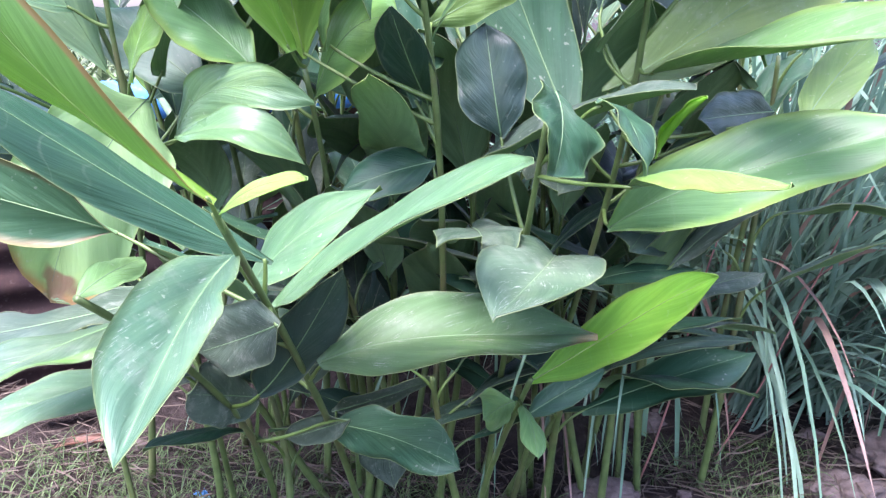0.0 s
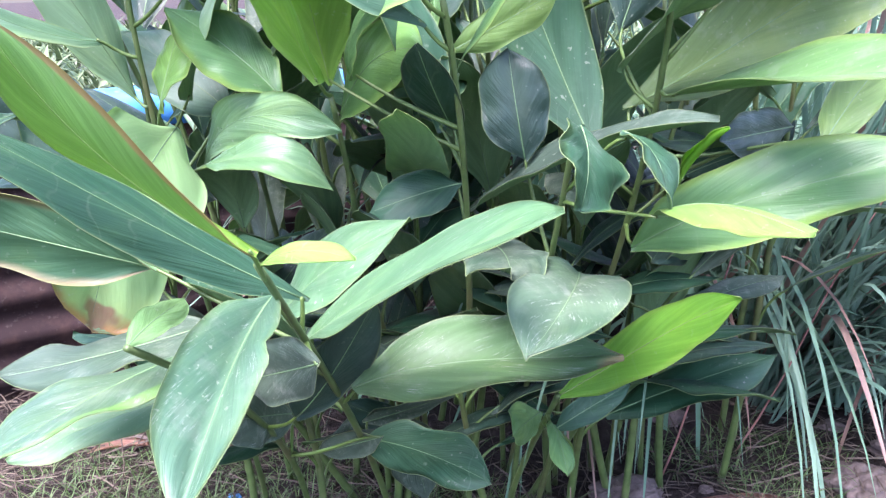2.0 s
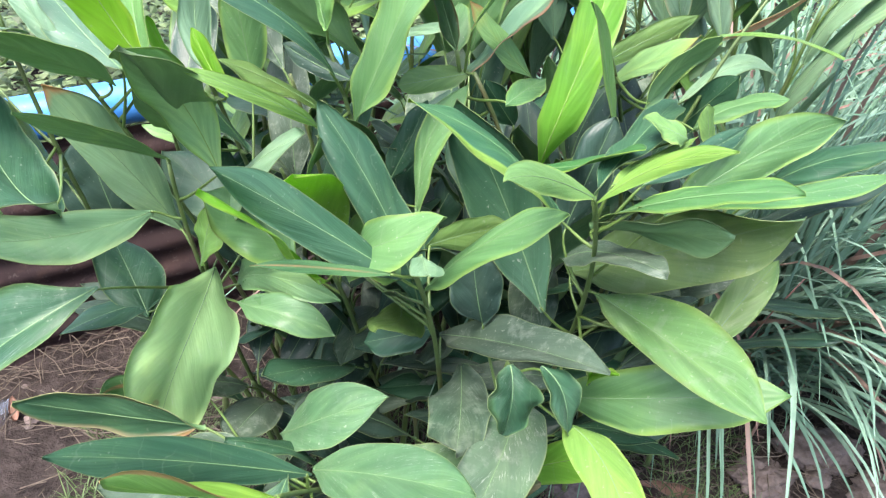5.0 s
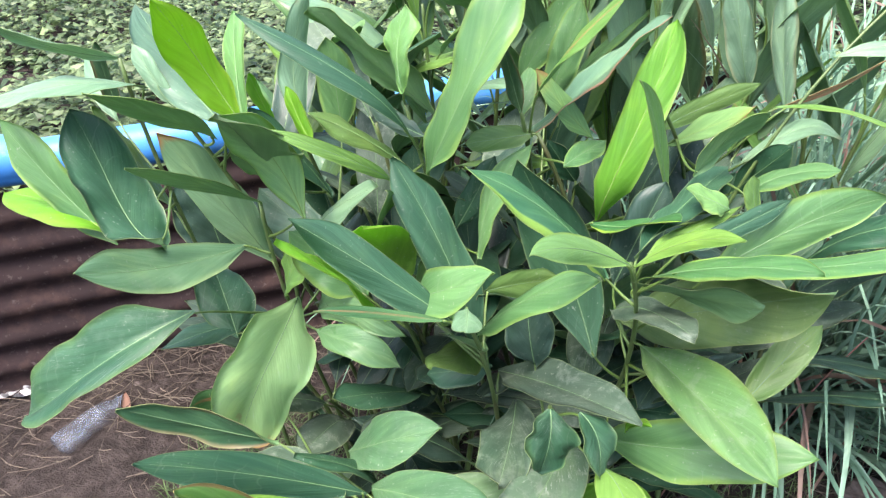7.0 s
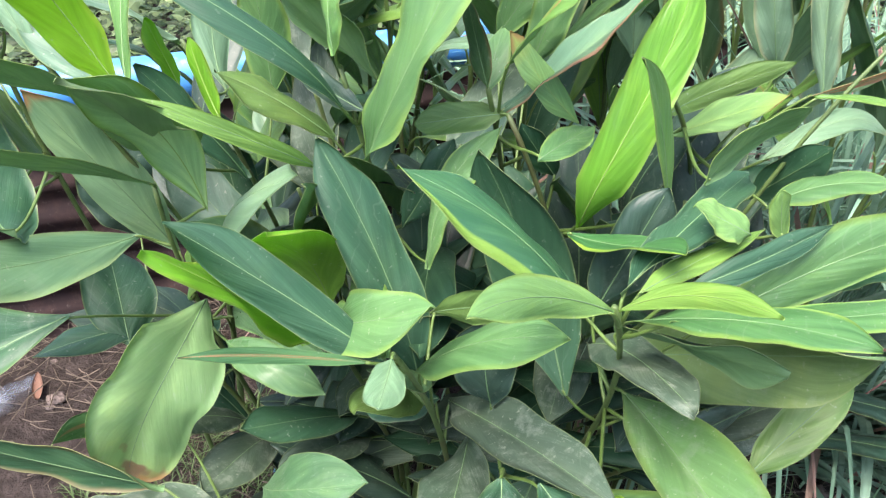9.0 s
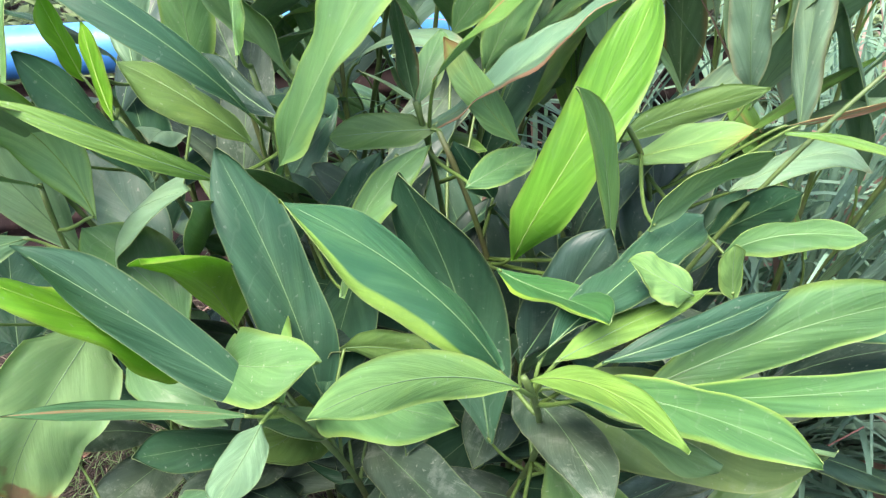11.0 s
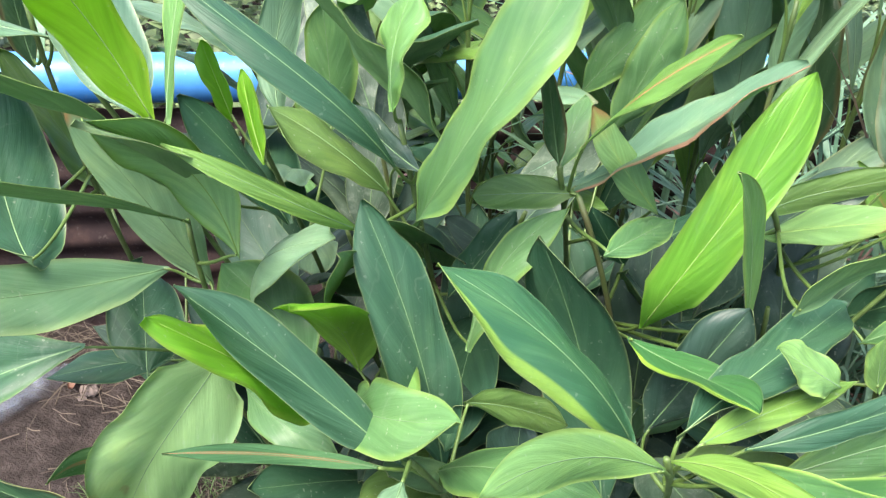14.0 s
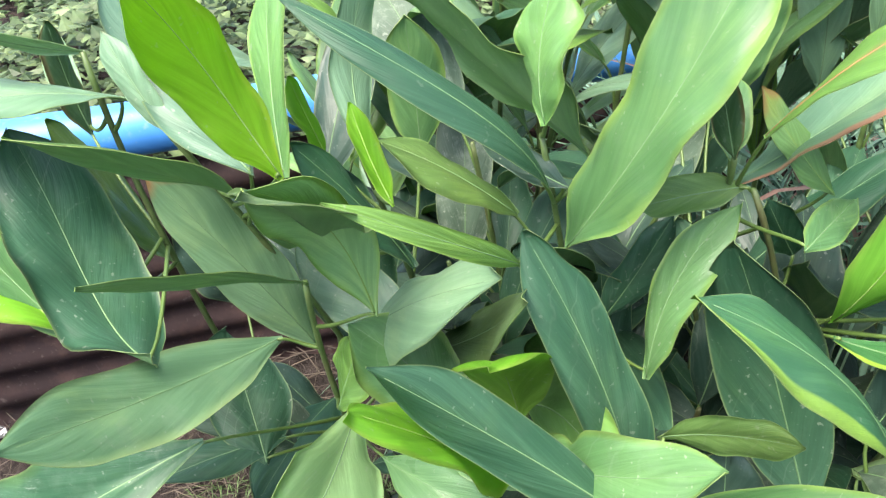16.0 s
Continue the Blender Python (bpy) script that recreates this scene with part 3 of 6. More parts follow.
def corrugated_sheet():
    """Rusty roofing sheets stood on edge, with their waves running level, along the back of the bed."""
    bm = bmesh.new()
    nz, nx = 60, 40
    x0, y0, x1, y1 = SHEET
    ex = Vector((x1 - x0, y1 - y0, 0))
    out = Vector((ex.y, -ex.x, 0)).normalized()
    rows = []
    high = SHEET_TOP
    for k in range(nz + 1):
        z = 0.0 + high * k / nz
        row = []
        for i in range(nx + 1):
            u = i / nx
            p = Vector((x0, y0, 0)) + ex * u + out * (0.009 * math.sin(math.tau * z / 0.076) + 0.02 * math.sin(3.1 * u + 0.6) - 0.10 * (z - 0.2))
            row.append(bm.verts.new((p.x, p.y, z + 0.01 * math.sin(2.2 * u))))
        rows.append(row)
    for k in range(nz):
        for i in range(nx):
            bm.faces.new((rows[k][i], rows[k][i + 1], rows[k + 1][i + 1], rows[k + 1][i]))
    bmesh.ops.solidify(bm, geom=bm.faces[:], thickness=0.0012)
    ob = part("corrugated_sheet", bm, RUST)
    tagged(ob, "rusty brown corrugated iron sheet stood on edge behind the plants", "metal sheet")


corrugated_sheet()


def blue_pipe():
    root = new("blue_pipe")
    tagged(root, "faded blue plastic water pipe on top of the rusty sheet", "pipe")
    a, b = Vector(PIPE_A), Vector(PIPE_B)
    bm = bmesh.new()
    k = 40
    path = [a.lerp(b, i / k) + Vector((0, 0, -0.015 * math.sin(math.pi * i / k))) for i in range(k + 1)]
    tube(bm, path, PIPE_R, 28)
    part("tube", bm, PIPE, root)
    bm = bmesh.new()
    c = a.lerp(b, 0.42)
    dd = (b - a).normalized() * 0.05
    tube(bm, [c - dd, c - dd * 0.9, c + dd * 0.9, c + dd], [PIPE_R + 0.002, PIPE_R + 0.006, PIPE_R + 0.006, PIPE_R + 0.002], 28)
    part("coupling", bm, PIPE, root)


blue_pipe()


# ---- the galangal clump: shoot by shoot ----
shoot = cane('tall galangal shoot with dark green leaves at the front', [(0.0, 1.1, 0.03), (0.0, 1.03, 0.33), (0.015, 0.9, 0.6), (-0.02, 0.78, 0.8)])
leaf(shoot, (-0.003, 0.926, 0.6), (-0.105, 0.926, 0.569), 0.057, 53, 0.07, 'deep')
sheath(shoot, [(0.002, 0.915, 0.549), (-0.002, 0.919, 0.564), (-0.007, 0.926, 0.592), (-0.008, 0.926, 0.598)])
leaf(shoot, (-0, 0.968, 0.556), (0.211, 0.734, 0.693), 0.075, -19, 0.04, 'dusty', fold=(38, 35), curl=(24, 24), skew=-0.19, swerve=0.00, twist=12)
sheath(shoot, [(0.003, 0.933, 0.511), (0.004, 0.945, 0.525), (-0.002, 0.96, 0.556), (0.005, 0.963, 0.559)])
leaf(shoot, (-0.01, 0.902, 0.659), (-0.043, 0.789, 0.756), 0.055, -173, 0.02, 'deepshade', fold=-20, curl=(-36, -36))
sheath(shoot, [(-0.001, 0.885, 0.611), (-0.005, 0.89, 0.626), (-0.009, 0.901, 0.654), (-0.011, 0.898, 0.662)])
leaf(shoot, (-0.011, 0.842, 0.72), (0.143, 0.705, 0.92), 0.057, -37, 0.05, 'mid', fold=(4, 8), curl=(24, 24), skew=0.05, swerve=-0.02, twist=-12)
sheath(shoot, [(-0.006, 0.842, 0.692), (-0.006, 0.84, 0.7), (-0.011, 0.844, 0.714), (-0.006, 0.838, 0.725)])
leaf(shoot, (-0.014, 0.919, 0.739), (0.095, 0.876, 0.8), 0.043, -85, -0.06, 'oliveg')
sheath(shoot, [(-0.005, 0.848, 0.681), (-0.007, 0.875, 0.7), (-0.012, 0.909, 0.725), (-0.009, 0.917, 0.742)])
leaf(shoot, (-0.033, 0.797, 0.772), (-0.232, 0.769, 0.925), 0.058, 59, -0.01, 'deep', fold=(-8, -11), curl=(24, 24), skew=0.17, swerve=0.01, twist=33)
sheath(shoot, [(-0.012, 0.811, 0.748), (-0.023, 0.805, 0.754), (-0.03, 0.804, 0.763), (-0.04, 0.796, 0.777)])
leaf(shoot, (-0.142, 0.948, 0.705), (-0.155, 0.821, 0.892), 0.084, -6, 0.10, 'lime', blunt=0.9, fold=(26, 8), curl=(24, 24), skew=0.02, swerve=0.03, twist=-6)
sheath(shoot, [(-0.003, 0.866, 0.646), (-0.058, 0.897, 0.667), (-0.115, 0.933, 0.695), (-0.142, 0.943, 0.711)])
leaf(shoot, (-0.022, 0.895, 0.66), (-0.151, 0.959, 0.92), 0.077, 16, 0.06, 'deep', notch=(0.88, 1), fold=(22, 22), curl=(24, 24), skew=0.16, swerve=0.02, twist=-1)
sheath(shoot, [(-0.001, 0.878, 0.623), (-0.011, 0.886, 0.635), (-0.02, 0.887, 0.664), (-0.026, 0.897, 0.667)])
leaf(shoot, (-0.113, 0.902, 0.715), (0.02, 0.78, 0.866), 0.068, -50, 0.15, 'mid', blunt=0.9, notch=(0.4, -1), fold=(21, 10), curl=(24, 24), skew=0.31, swerve=0.08, twist=0)
sheath(shoot, [(-0.004, 0.854, 0.67), (-0.046, 0.872, 0.685), (-0.093, 0.893, 0.708), (-0.109, 0.898, 0.72)])
leaf(shoot, (-0.036, 0.766, 0.797), (-0.163, 0.646, 0.885), 0.015, 40, -0.03, 'stripe', fold=(13, 17), curl=(24, 24), skew=0.34, swerve=0.03, twist=-7)
sheath(shoot, [(-0.017, 0.792, 0.779), (-0.026, 0.78, 0.783), (-0.032, 0.773, 0.791), (-0.041, 0.761, 0.801)])
leaf(shoot, (-0.002, 0.714, 0.859), (0.014, 0.613, 0.902), 0.034, -5, -0.03, 'pale', curl=(60, 30), blunt=0.9, fold=25)
sheath(shoot, [(-0.02, 0.78, 0.8), (-0.014, 0.76, 0.82), (-0.006, 0.73, 0.846), (-0.002, 0.712, 0.86)])
shoot = cane('galangal shoot with many spreading green and yellowish leaves', [(0.1, 1.16, 0.03), (0.146, 1.089, 0.34), (0.236, 0.936, 0.633), (0.178, 0.788, 0.891)])
leaf(shoot, (0.169, 0.863, 0.542), (0.425, 0.745, 0.661), 0.085, -65, 0.11, 'mid', fold=(21, 31), curl=(24, 24), skew=0.57, swerve=-0.01, twist=28)
sheath(shoot, [(0.185, 0.976, 0.537), (0.179, 0.931, 0.533), (0.167, 0.888, 0.539), (0.176, 0.86, 0.545)])
leaf(shoot, (0.245, 0.972, 0.592), (0.341, 0.964, 0.629), 0.042, -64, 0.06, 'deep')
sheath(shoot, [(0.186, 0.974, 0.542), (0.21, 0.973, 0.556), (0.229, 0.974, 0.585), (0.251, 0.972, 0.594)])
leaf(shoot, (0.195, 0.79, 0.625), (0.223, 0.743, 0.683), 0.028, 0, 0.06, 'lime', curl=(-150, -150), under=LEAF['lime'])
sheath(shoot, [(0.194, 0.931, 0.627), (0.195, 0.875, 0.614), (0.195, 0.826, 0.636), (0.197, 0.787, 0.63)])
leaf(shoot, (0.146, 0.944, 0.621), (0.022, 0.981, 0.92), 0.103, 65, -0.11, 'deep', fold=(1, 33), curl=(24, 24), skew=0.24, swerve=0.02, twist=16)
sheath(shoot, [(0.189, 0.958, 0.574), (0.172, 0.952, 0.587), (0.157, 0.946, 0.606), (0.143, 0.945, 0.628)])
leaf(shoot, (0.344, 0.842, 0.647), (0.444, 0.93, 0.729), 0.051, -24, 0.02, 'oliveg')
sheath(shoot, [(0.194, 0.931, 0.627), (0.254, 0.896, 0.619), (0.307, 0.864, 0.655), (0.348, 0.845, 0.651)])
leaf(shoot, (0.356, 0.947, 0.65), (0.25, 0.853, 0.652), 0.051, 82, 0.01, 'deepshade')
sheath(shoot, [(0.191, 0.95, 0.59), (0.257, 0.949, 0.598), (0.315, 0.948, 0.648), (0.352, 0.943, 0.65)])
leaf(shoot, (0.179, 0.977, 0.666), (0.417, 0.815, 0.859), 0.103, -69, -0.02, 'olive', fold=(36, 24), curl=(24, 24), skew=0.17, swerve=-0.00, twist=-51)
sheath(shoot, [(0.194, 0.929, 0.632), (0.188, 0.948, 0.64), (0.177, 0.97, 0.656), (0.184, 0.974, 0.671)])
leaf(shoot, (0.207, 0.894, 0.693), (0.347, 0.612, 0.742), 0.090, -19, 0.00, 'midspot', fold=(37, 39), curl=(24, 24), skew=0.17, swerve=-0.02, twist=-2)
sheath(shoot, [(0.197, 0.893, 0.7), (0.201, 0.893, 0.691), (0.203, 0.899, 0.694), (0.211, 0.887, 0.694)])
leaf(shoot, (0.166, 0.939, 0.712), (0.258, 0.736, 0.831), 0.064, -8, 0.06, 'dusty', fold=(14, 11), curl=(24, 24), skew=0.34, swerve=-0.02, twist=18)
sheath(shoot, [(0.196, 0.904, 0.679), (0.184, 0.918, 0.686), (0.17, 0.937, 0.702), (0.169, 0.932, 0.716)])
leaf(shoot, (0.164, 0.944, 0.752), (0.222, 0.99, 0.897), 0.070, -65, 0.01, 'deepshade')
sheath(shoot, [(0.196, 0.91, 0.669), (0.183, 0.924, 0.694), (0.157, 0.939, 0.734), (0.167, 0.946, 0.757)])
leaf(shoot, (0.273, 0.865, 0.828), (0.494, 0.964, 0.911), 0.064, -65, 0.03, 'mid', fold=(11, 10), curl=(24, 24), skew=0.28, swerve=-0.06, twist=-11)
sheath(shoot, [(0.197, 0.88, 0.726), (0.227, 0.874, 0.761), (0.253, 0.866, 0.806), (0.28, 0.869, 0.83)])
leaf(shoot, (0.154, 0.862, 0.816), (-0.023, 0.814, 0.988), 0.086, 8, 0.10, 'margin', fold=(10, 3), curl=(24, 24), skew=-0.04, swerve=-0.02, twist=-2)
sheath(shoot, [(0.193, 0.844, 0.792), (0.177, 0.851, 0.796), (0.166, 0.86, 0.807), (0.148, 0.861, 0.822)])
leaf(shoot, (0.184, 0.837, 0.824), (0.333, 0.78, 0.849), 0.073, 43, 0.02, 'deep', fold=(3, 27), curl=(24, 24), skew=0.14, swerve=-0.01, twist=18)
sheath(shoot, [(0.191, 0.832, 0.812), (0.188, 0.834, 0.811), (0.18, 0.838, 0.821), (0.192, 0.834, 0.825)])
leaf(shoot, (0.228, 0.8, 0.873), (0.595, 1.007, 0.816), 0.045, -1, 0.00, 'limeedge', fold=(11, 11), curl=(24, 24), skew=0.20, swerve=0.03, twist=-22)
sheath(shoot, [(0.189, 0.824, 0.827), (0.204, 0.814, 0.839), (0.215, 0.802, 0.864), (0.235, 0.804, 0.872)])
leaf(shoot, (0.184, 0.831, 0.871), (0.303, 1.027, 0.906), 0.067, 23, 0.06, 'deep', fold=(12, 14), curl=(24, 24), skew=0.14, swerve=0.05, twist=-18)
sheath(shoot, [(0.189, 0.821, 0.832), (0.187, 0.825, 0.842), (0.182, 0.824, 0.862), (0.188, 0.838, 0.872)])
leaf(shoot, (0.177, 0.766, 0.903), (0.078, 0.612, 1.004), 0.036, 50, -0.02, 'palelime', fold=(5, 5), curl=(24, 24), skew=0.06, swerve=0.07, twist=-29)
sheath(shoot, [(0.186, 0.81, 0.852), (0.182, 0.792, 0.866), (0.182, 0.779, 0.89), (0.173, 0.76, 0.906)])
leaf(shoot, (0.186, 0.832, 0.837), (0.373, 0.724, 0.94), 0.054, -4, 0.03, 'limeedge', fold=(15, 15), curl=(24, 24), skew=0.02, swerve=-0.05, twist=-17)
sheath(shoot, [(0.184, 0.804, 0.861), (0.185, 0.815, 0.845), (0.181, 0.829, 0.839), (0.192, 0.828, 0.84)])
leaf(shoot, (0.197, 0.805, 0.896), (0.312, 0.926, 0.902), 0.028, 0, -0.04, 'midb', fold=(13, 14), curl=(24, 24), skew=0.32, swerve=-0.05, twist=7)
sheath(shoot, [(0.186, 0.813, 0.847), (0.19, 0.81, 0.861), (0.191, 0.802, 0.886), (0.202, 0.811, 0.897)])
leaf(shoot, (0.233, 0.825, 0.888), (0.37, 0.922, 0.92), 0.027, -53, 0.04, 'deep')
sheath(shoot, [(0.19, 0.827, 0.822), (0.207, 0.826, 0.842), (0.222, 0.825, 0.876), (0.238, 0.828, 0.889)])
leaf(shoot, (0.18, 0.801, 0.875), (0.273, 0.63, 1.028), 0.021, -69, -0.00, 'yellow', fold=(9, 7), curl=(24, 24), skew=0.19, swerve=-0.06, twist=-7)
sheath(shoot, [(0.178, 0.788, 0.891), (0.179, 0.793, 0.878), (0.178, 0.803, 0.874), (0.183, 0.796, 0.879)])
shoot = cane('galangal shoot with pale drooping leaves beside the rusty sheet', [(-0.3, 1.16, 0.03), (-0.318, 1.112, 0.319), (-0.355, 0.981, 0.593), (-0.353, 0.958, 0.834)])
leaf(shoot, (-0.318, 0.969, 0.661), (-0.378, 0.812, 0.484), 0.140, 65, 0.18, 'burnt', blunt=1.8, fold=(20, 24), curl=(24, 24), skew=0.33, swerve=0.13, twist=-4)
sheath(shoot, [(-0.343, 1.016, 0.563), (-0.333, 0.997, 0.596), (-0.321, 0.982, 0.646), (-0.32, 0.964, 0.655)])
leaf(shoot, (-0.404, 0.914, 0.611), (-0.503, 1.052, 0.663), 0.097, -18, 0.04, 'deep')
sheath(shoot, [(-0.344, 1.011, 0.578), (-0.368, 0.972, 0.581), (-0.389, 0.939, 0.611), (-0.407, 0.919, 0.613)])
leaf(shoot, (-0.396, 0.952, 0.612), (-0.512, 0.867, 0.61), 0.053, 5, 0.07, 'deep')
sheath(shoot, [(-0.344, 1.011, 0.578), (-0.364, 0.988, 0.585), (-0.38, 0.964, 0.613), (-0.4, 0.949, 0.612)])
leaf(shoot, (-0.301, 1, 0.61), (-0.126, 0.892, 0.665), 0.053, -69, 0.16, 'palegloss', blunt=0.9, fold=(32, 1), curl=(24, 24), skew=0.05, swerve=-0.13, twist=2)
sheath(shoot, [(-0.345, 1.007, 0.592), (-0.327, 1.004, 0.593), (-0.315, 1.005, 0.605), (-0.295, 0.996, 0.613)])
leaf(shoot, (-0.283, 0.938, 0.624), (-0.139, 0.899, 0.601), 0.050, -29, 0.23, 'palegloss', blunt=0.9, fold=(36, 16), curl=(24, 24), skew=-0.41, swerve=0.04, twist=4)
sheath(shoot, [(-0.345, 1.007, 0.592), (-0.32, 0.979, 0.599), (-0.301, 0.953, 0.618), (-0.275, 0.936, 0.622)])
leaf(shoot, (-0.44, 0.866, 0.693), (-0.731, 0.801, 0.498), 0.130, 30, 0.13, 'deepspot', fold=(46, 39), curl=(24, 24), skew=0.30, swerve=-0.08, twist=-12)
sheath(shoot, [(-0.345, 1.004, 0.602), (-0.383, 0.949, 0.632), (-0.416, 0.895, 0.678), (-0.446, 0.864, 0.689)])
leaf(shoot, (-0.28, 1.044, 0.67), (-0.137, 0.881, 0.91), 0.068, -52, -0.08, 'olive', fold=(6, 16), curl=(24, 24), skew=0.22, swerve=-0.03, twist=7)
sheath(shoot, [(-0.344, 1.01, 0.583), (-0.318, 1.024, 0.612), (-0.295, 1.04, 0.648), (-0.277, 1.04, 0.676)])
leaf(shoot, (-0.328, 0.943, 0.68), (-0.305, 0.966, 0.762), 0.070, 4, 0.02, 'midb', fold=(11, 11), curl=(24, 24), skew=0.22, swerve=-0.00, twist=-20)
sheath(shoot, [(-0.348, 0.994, 0.641), (-0.34, 0.974, 0.65), (-0.334, 0.952, 0.666), (-0.326, 0.945, 0.687)])
leaf(shoot, (-0.377, 1.027, 0.682), (-0.5, 0.965, 0.932), 0.074, 69, 0.02, 'palebig', fold=(-8, 6), curl=(24, 24), skew=0.22, swerve=0.01, twist=17)
sheath(shoot, [(-0.35, 0.983, 0.684), (-0.361, 1, 0.677), (-0.369, 1.019, 0.677), (-0.381, 1.025, 0.689)])
leaf(shoot, (-0.386, 0.96, 0.755), (-0.476, 0.681, 0.878), 0.079, 41, -0.08, 'half', fold=(25, 12), curl=(24, 24), skew=0.16, swerve=0.00, twist=5)
sheath(shoot, [(-0.352, 0.972, 0.737), (-0.366, 0.967, 0.738), (-0.377, 0.968, 0.749), (-0.388, 0.953, 0.758)])
leaf(shoot, (-0.278, 0.936, 0.823), (-0.312, 0.789, 1.047), 0.063, 152, -0.13, 'bright', fold=-6, curl=(-50, 10), wave=0.6)
sheath(shoot, [(-0.353, 0.967, 0.769), (-0.323, 0.954, 0.783), (-0.297, 0.944, 0.816), (-0.279, 0.933, 0.828)])
leaf(shoot, (-0.348, 0.95, 0.839), (-0.405, 0.724, 1.002), 0.029, -27, 0.02, 'oliveg', fold=(26, 2), curl=(24, 24), skew=0.26, swerve=0.01, twist=-11)
sheath(shoot, [(-0.353, 0.958, 0.834), (-0.351, 0.955, 0.83), (-0.348, 0.956, 0.834), (-0.349, 0.944, 0.843)])
shoot = cane('tall galangal shoot with long upright leaves', [(-0.06, 1.24, 0.03), (-0.068, 1.201, 0.367), (-0.089, 1.067, 0.686), (-0.148, 1.042, 0.967)])
leaf(shoot, (-0.077, 1.035, 0.766), (-0.022, 1.069, 0.879), 0.047, -74, 0.03, 'deep')
sheath(shoot, [(-0.108, 1.082, 0.731), (-0.095, 1.064, 0.74), (-0.084, 1.047, 0.761), (-0.074, 1.037, 0.771)])
leaf(shoot, (-0.029, 0.967, 0.762), (0.034, 1.056, 0.909), 0.058, 17, 0.15, 'mid', fold=(12, 9), curl=(24, 24), skew=-0.08, swerve=-0.00, twist=-15)
sheath(shoot, [(-0.11, 1.079, 0.748), (-0.077, 1.034, 0.748), (-0.047, 0.986, 0.755), (-0.026, 0.971, 0.769)])
leaf(shoot, (-0.169, 1.069, 0.86), (-0.306, 1.054, 0.937), 0.096, -7, 0.06, 'oliveg', fold=(16, 8), curl=(24, 24), skew=-0.11, swerve=-0.03, twist=-2)
sheath(shoot, [(-0.115, 1.071, 0.782), (-0.137, 1.07, 0.807), (-0.153, 1.07, 0.842), (-0.176, 1.068, 0.864)])
leaf(shoot, (-0.117, 1.028, 0.856), (0.017, 1.065, 1.175), 0.097, -21, 0.08, 'mid', blunt=1.0, fold=(26, 22), curl=(24, 24), skew=0.13, swerve=0.11, twist=-14)
sheath(shoot, [(-0.123, 1.061, 0.832), (-0.121, 1.048, 0.836), (-0.12, 1.034, 0.846), (-0.114, 1.029, 0.863)])
leaf(shoot, (-0.149, 0.959, 0.884), (-0.28, 0.838, 1.01), 0.021, 70, 0.13, 'midb', fold=(10, 16), curl=(24, 24), skew=0.17, swerve=-0.00, twist=-1)
sheath(shoot, [(-0.128, 1.056, 0.865), (-0.137, 1.017, 0.866), (-0.142, 0.981, 0.877), (-0.154, 0.954, 0.888)])
leaf(shoot, (-0.119, 1.034, 0.92), (-0.216, 1.072, 0.954), 0.033, 73, 0.06, 'deepshade')
sheath(shoot, [(-0.133, 1.051, 0.892), (-0.128, 1.044, 0.901), (-0.123, 1.038, 0.915), (-0.125, 1.036, 0.922)])
leaf(shoot, (-0.136, 1.004, 0.937), (-0.341, 0.942, 1.118), 0.045, 25, 0.17, 'deep', fold=(5, -1), curl=(24, 24), skew=0.22, swerve=-0.10, twist=-10)
sheath(shoot, [(-0.133, 1.051, 0.892), (-0.134, 1.032, 0.904), (-0.131, 1.014, 0.924), (-0.141, 1.002, 0.943)])
leaf(shoot, (-0.098, 1.064, 0.933), (-0.291, 1.07, 1.088), 0.125, -34, 0.01, 'oliveg', fold=(31, 10), curl=(24, 24), skew=0.20, swerve=0.07, twist=3)
sheath(shoot, [(-0.133, 1.051, 0.892), (-0.119, 1.056, 0.902), (-0.101, 1.061, 0.921), (-0.105, 1.064, 0.938)])
leaf(shoot, (-0.142, 1.008, 0.995), (-0.146, 1.059, 1.103), 0.069, 50, 0.08, 'fresh', fold=(9, 12), curl=(24, 24), skew=0.14, swerve=-0.02, twist=-21)
sheath(shoot, [(-0.148, 1.042, 0.967), (-0.145, 1.028, 0.972), (-0.143, 1.012, 0.984), (-0.142, 1.011, 1.002)])
shoot = cane('leaning galangal shoot with broad pale-edged leaves', [(-0.1, 1.06, 0.03), (-0.1, 0.98, 0.22), (-0.135, 0.78, 0.44), (-0.155, 0.596, 0.617)])
leaf(shoot, (-0.134, 0.998, 0.277), (-0.007, 0.966, 0.335), 0.046, -130, 0.01, 'dusty', fold=-20, curl=(-36, -36))
sheath(shoot, [(-0.109, 0.95, 0.22), (-0.117, 0.968, 0.239), (-0.131, 0.992, 0.267), (-0.128, 0.996, 0.279)])
leaf(shoot, (-0.127, 0.902, 0.308), (0.02, 0.801, 0.309), 0.070, -21, 0.05, 'deep', fold=(20, 20), curl=(24, 24), skew=0.15, swerve=-0.02, twist=-5)
sheath(shoot, [(-0.114, 0.912, 0.272), (-0.116, 0.906, 0.281), (-0.127, 0.908, 0.302), (-0.12, 0.898, 0.308)])
leaf(shoot, (-0.114, 0.768, 0.436), (0.148, 0.781, 0.46), 0.114, -1, 0.07, 'dustol', fold=(41, 10), curl=(24, 24), skew=0.46, swerve=0.05, twist=25)
sheath(shoot, [(-0.129, 0.801, 0.405), (-0.12, 0.788, 0.412), (-0.119, 0.781, 0.427), (-0.106, 0.768, 0.436)])
leaf(shoot, (-0.155, 0.811, 0.44), (-0.252, 0.729, 0.566), 0.061, -8, 0.06, 'deep')
leaf(shoot, (-0.232, 0.783, 0.504), (-0.43, 0.718, 0.476), 0.122, -2, -0.01, 'dusty', fold=(15, 15), curl=(24, 24), skew=0.20, swerve=-0.03, twist=-1)
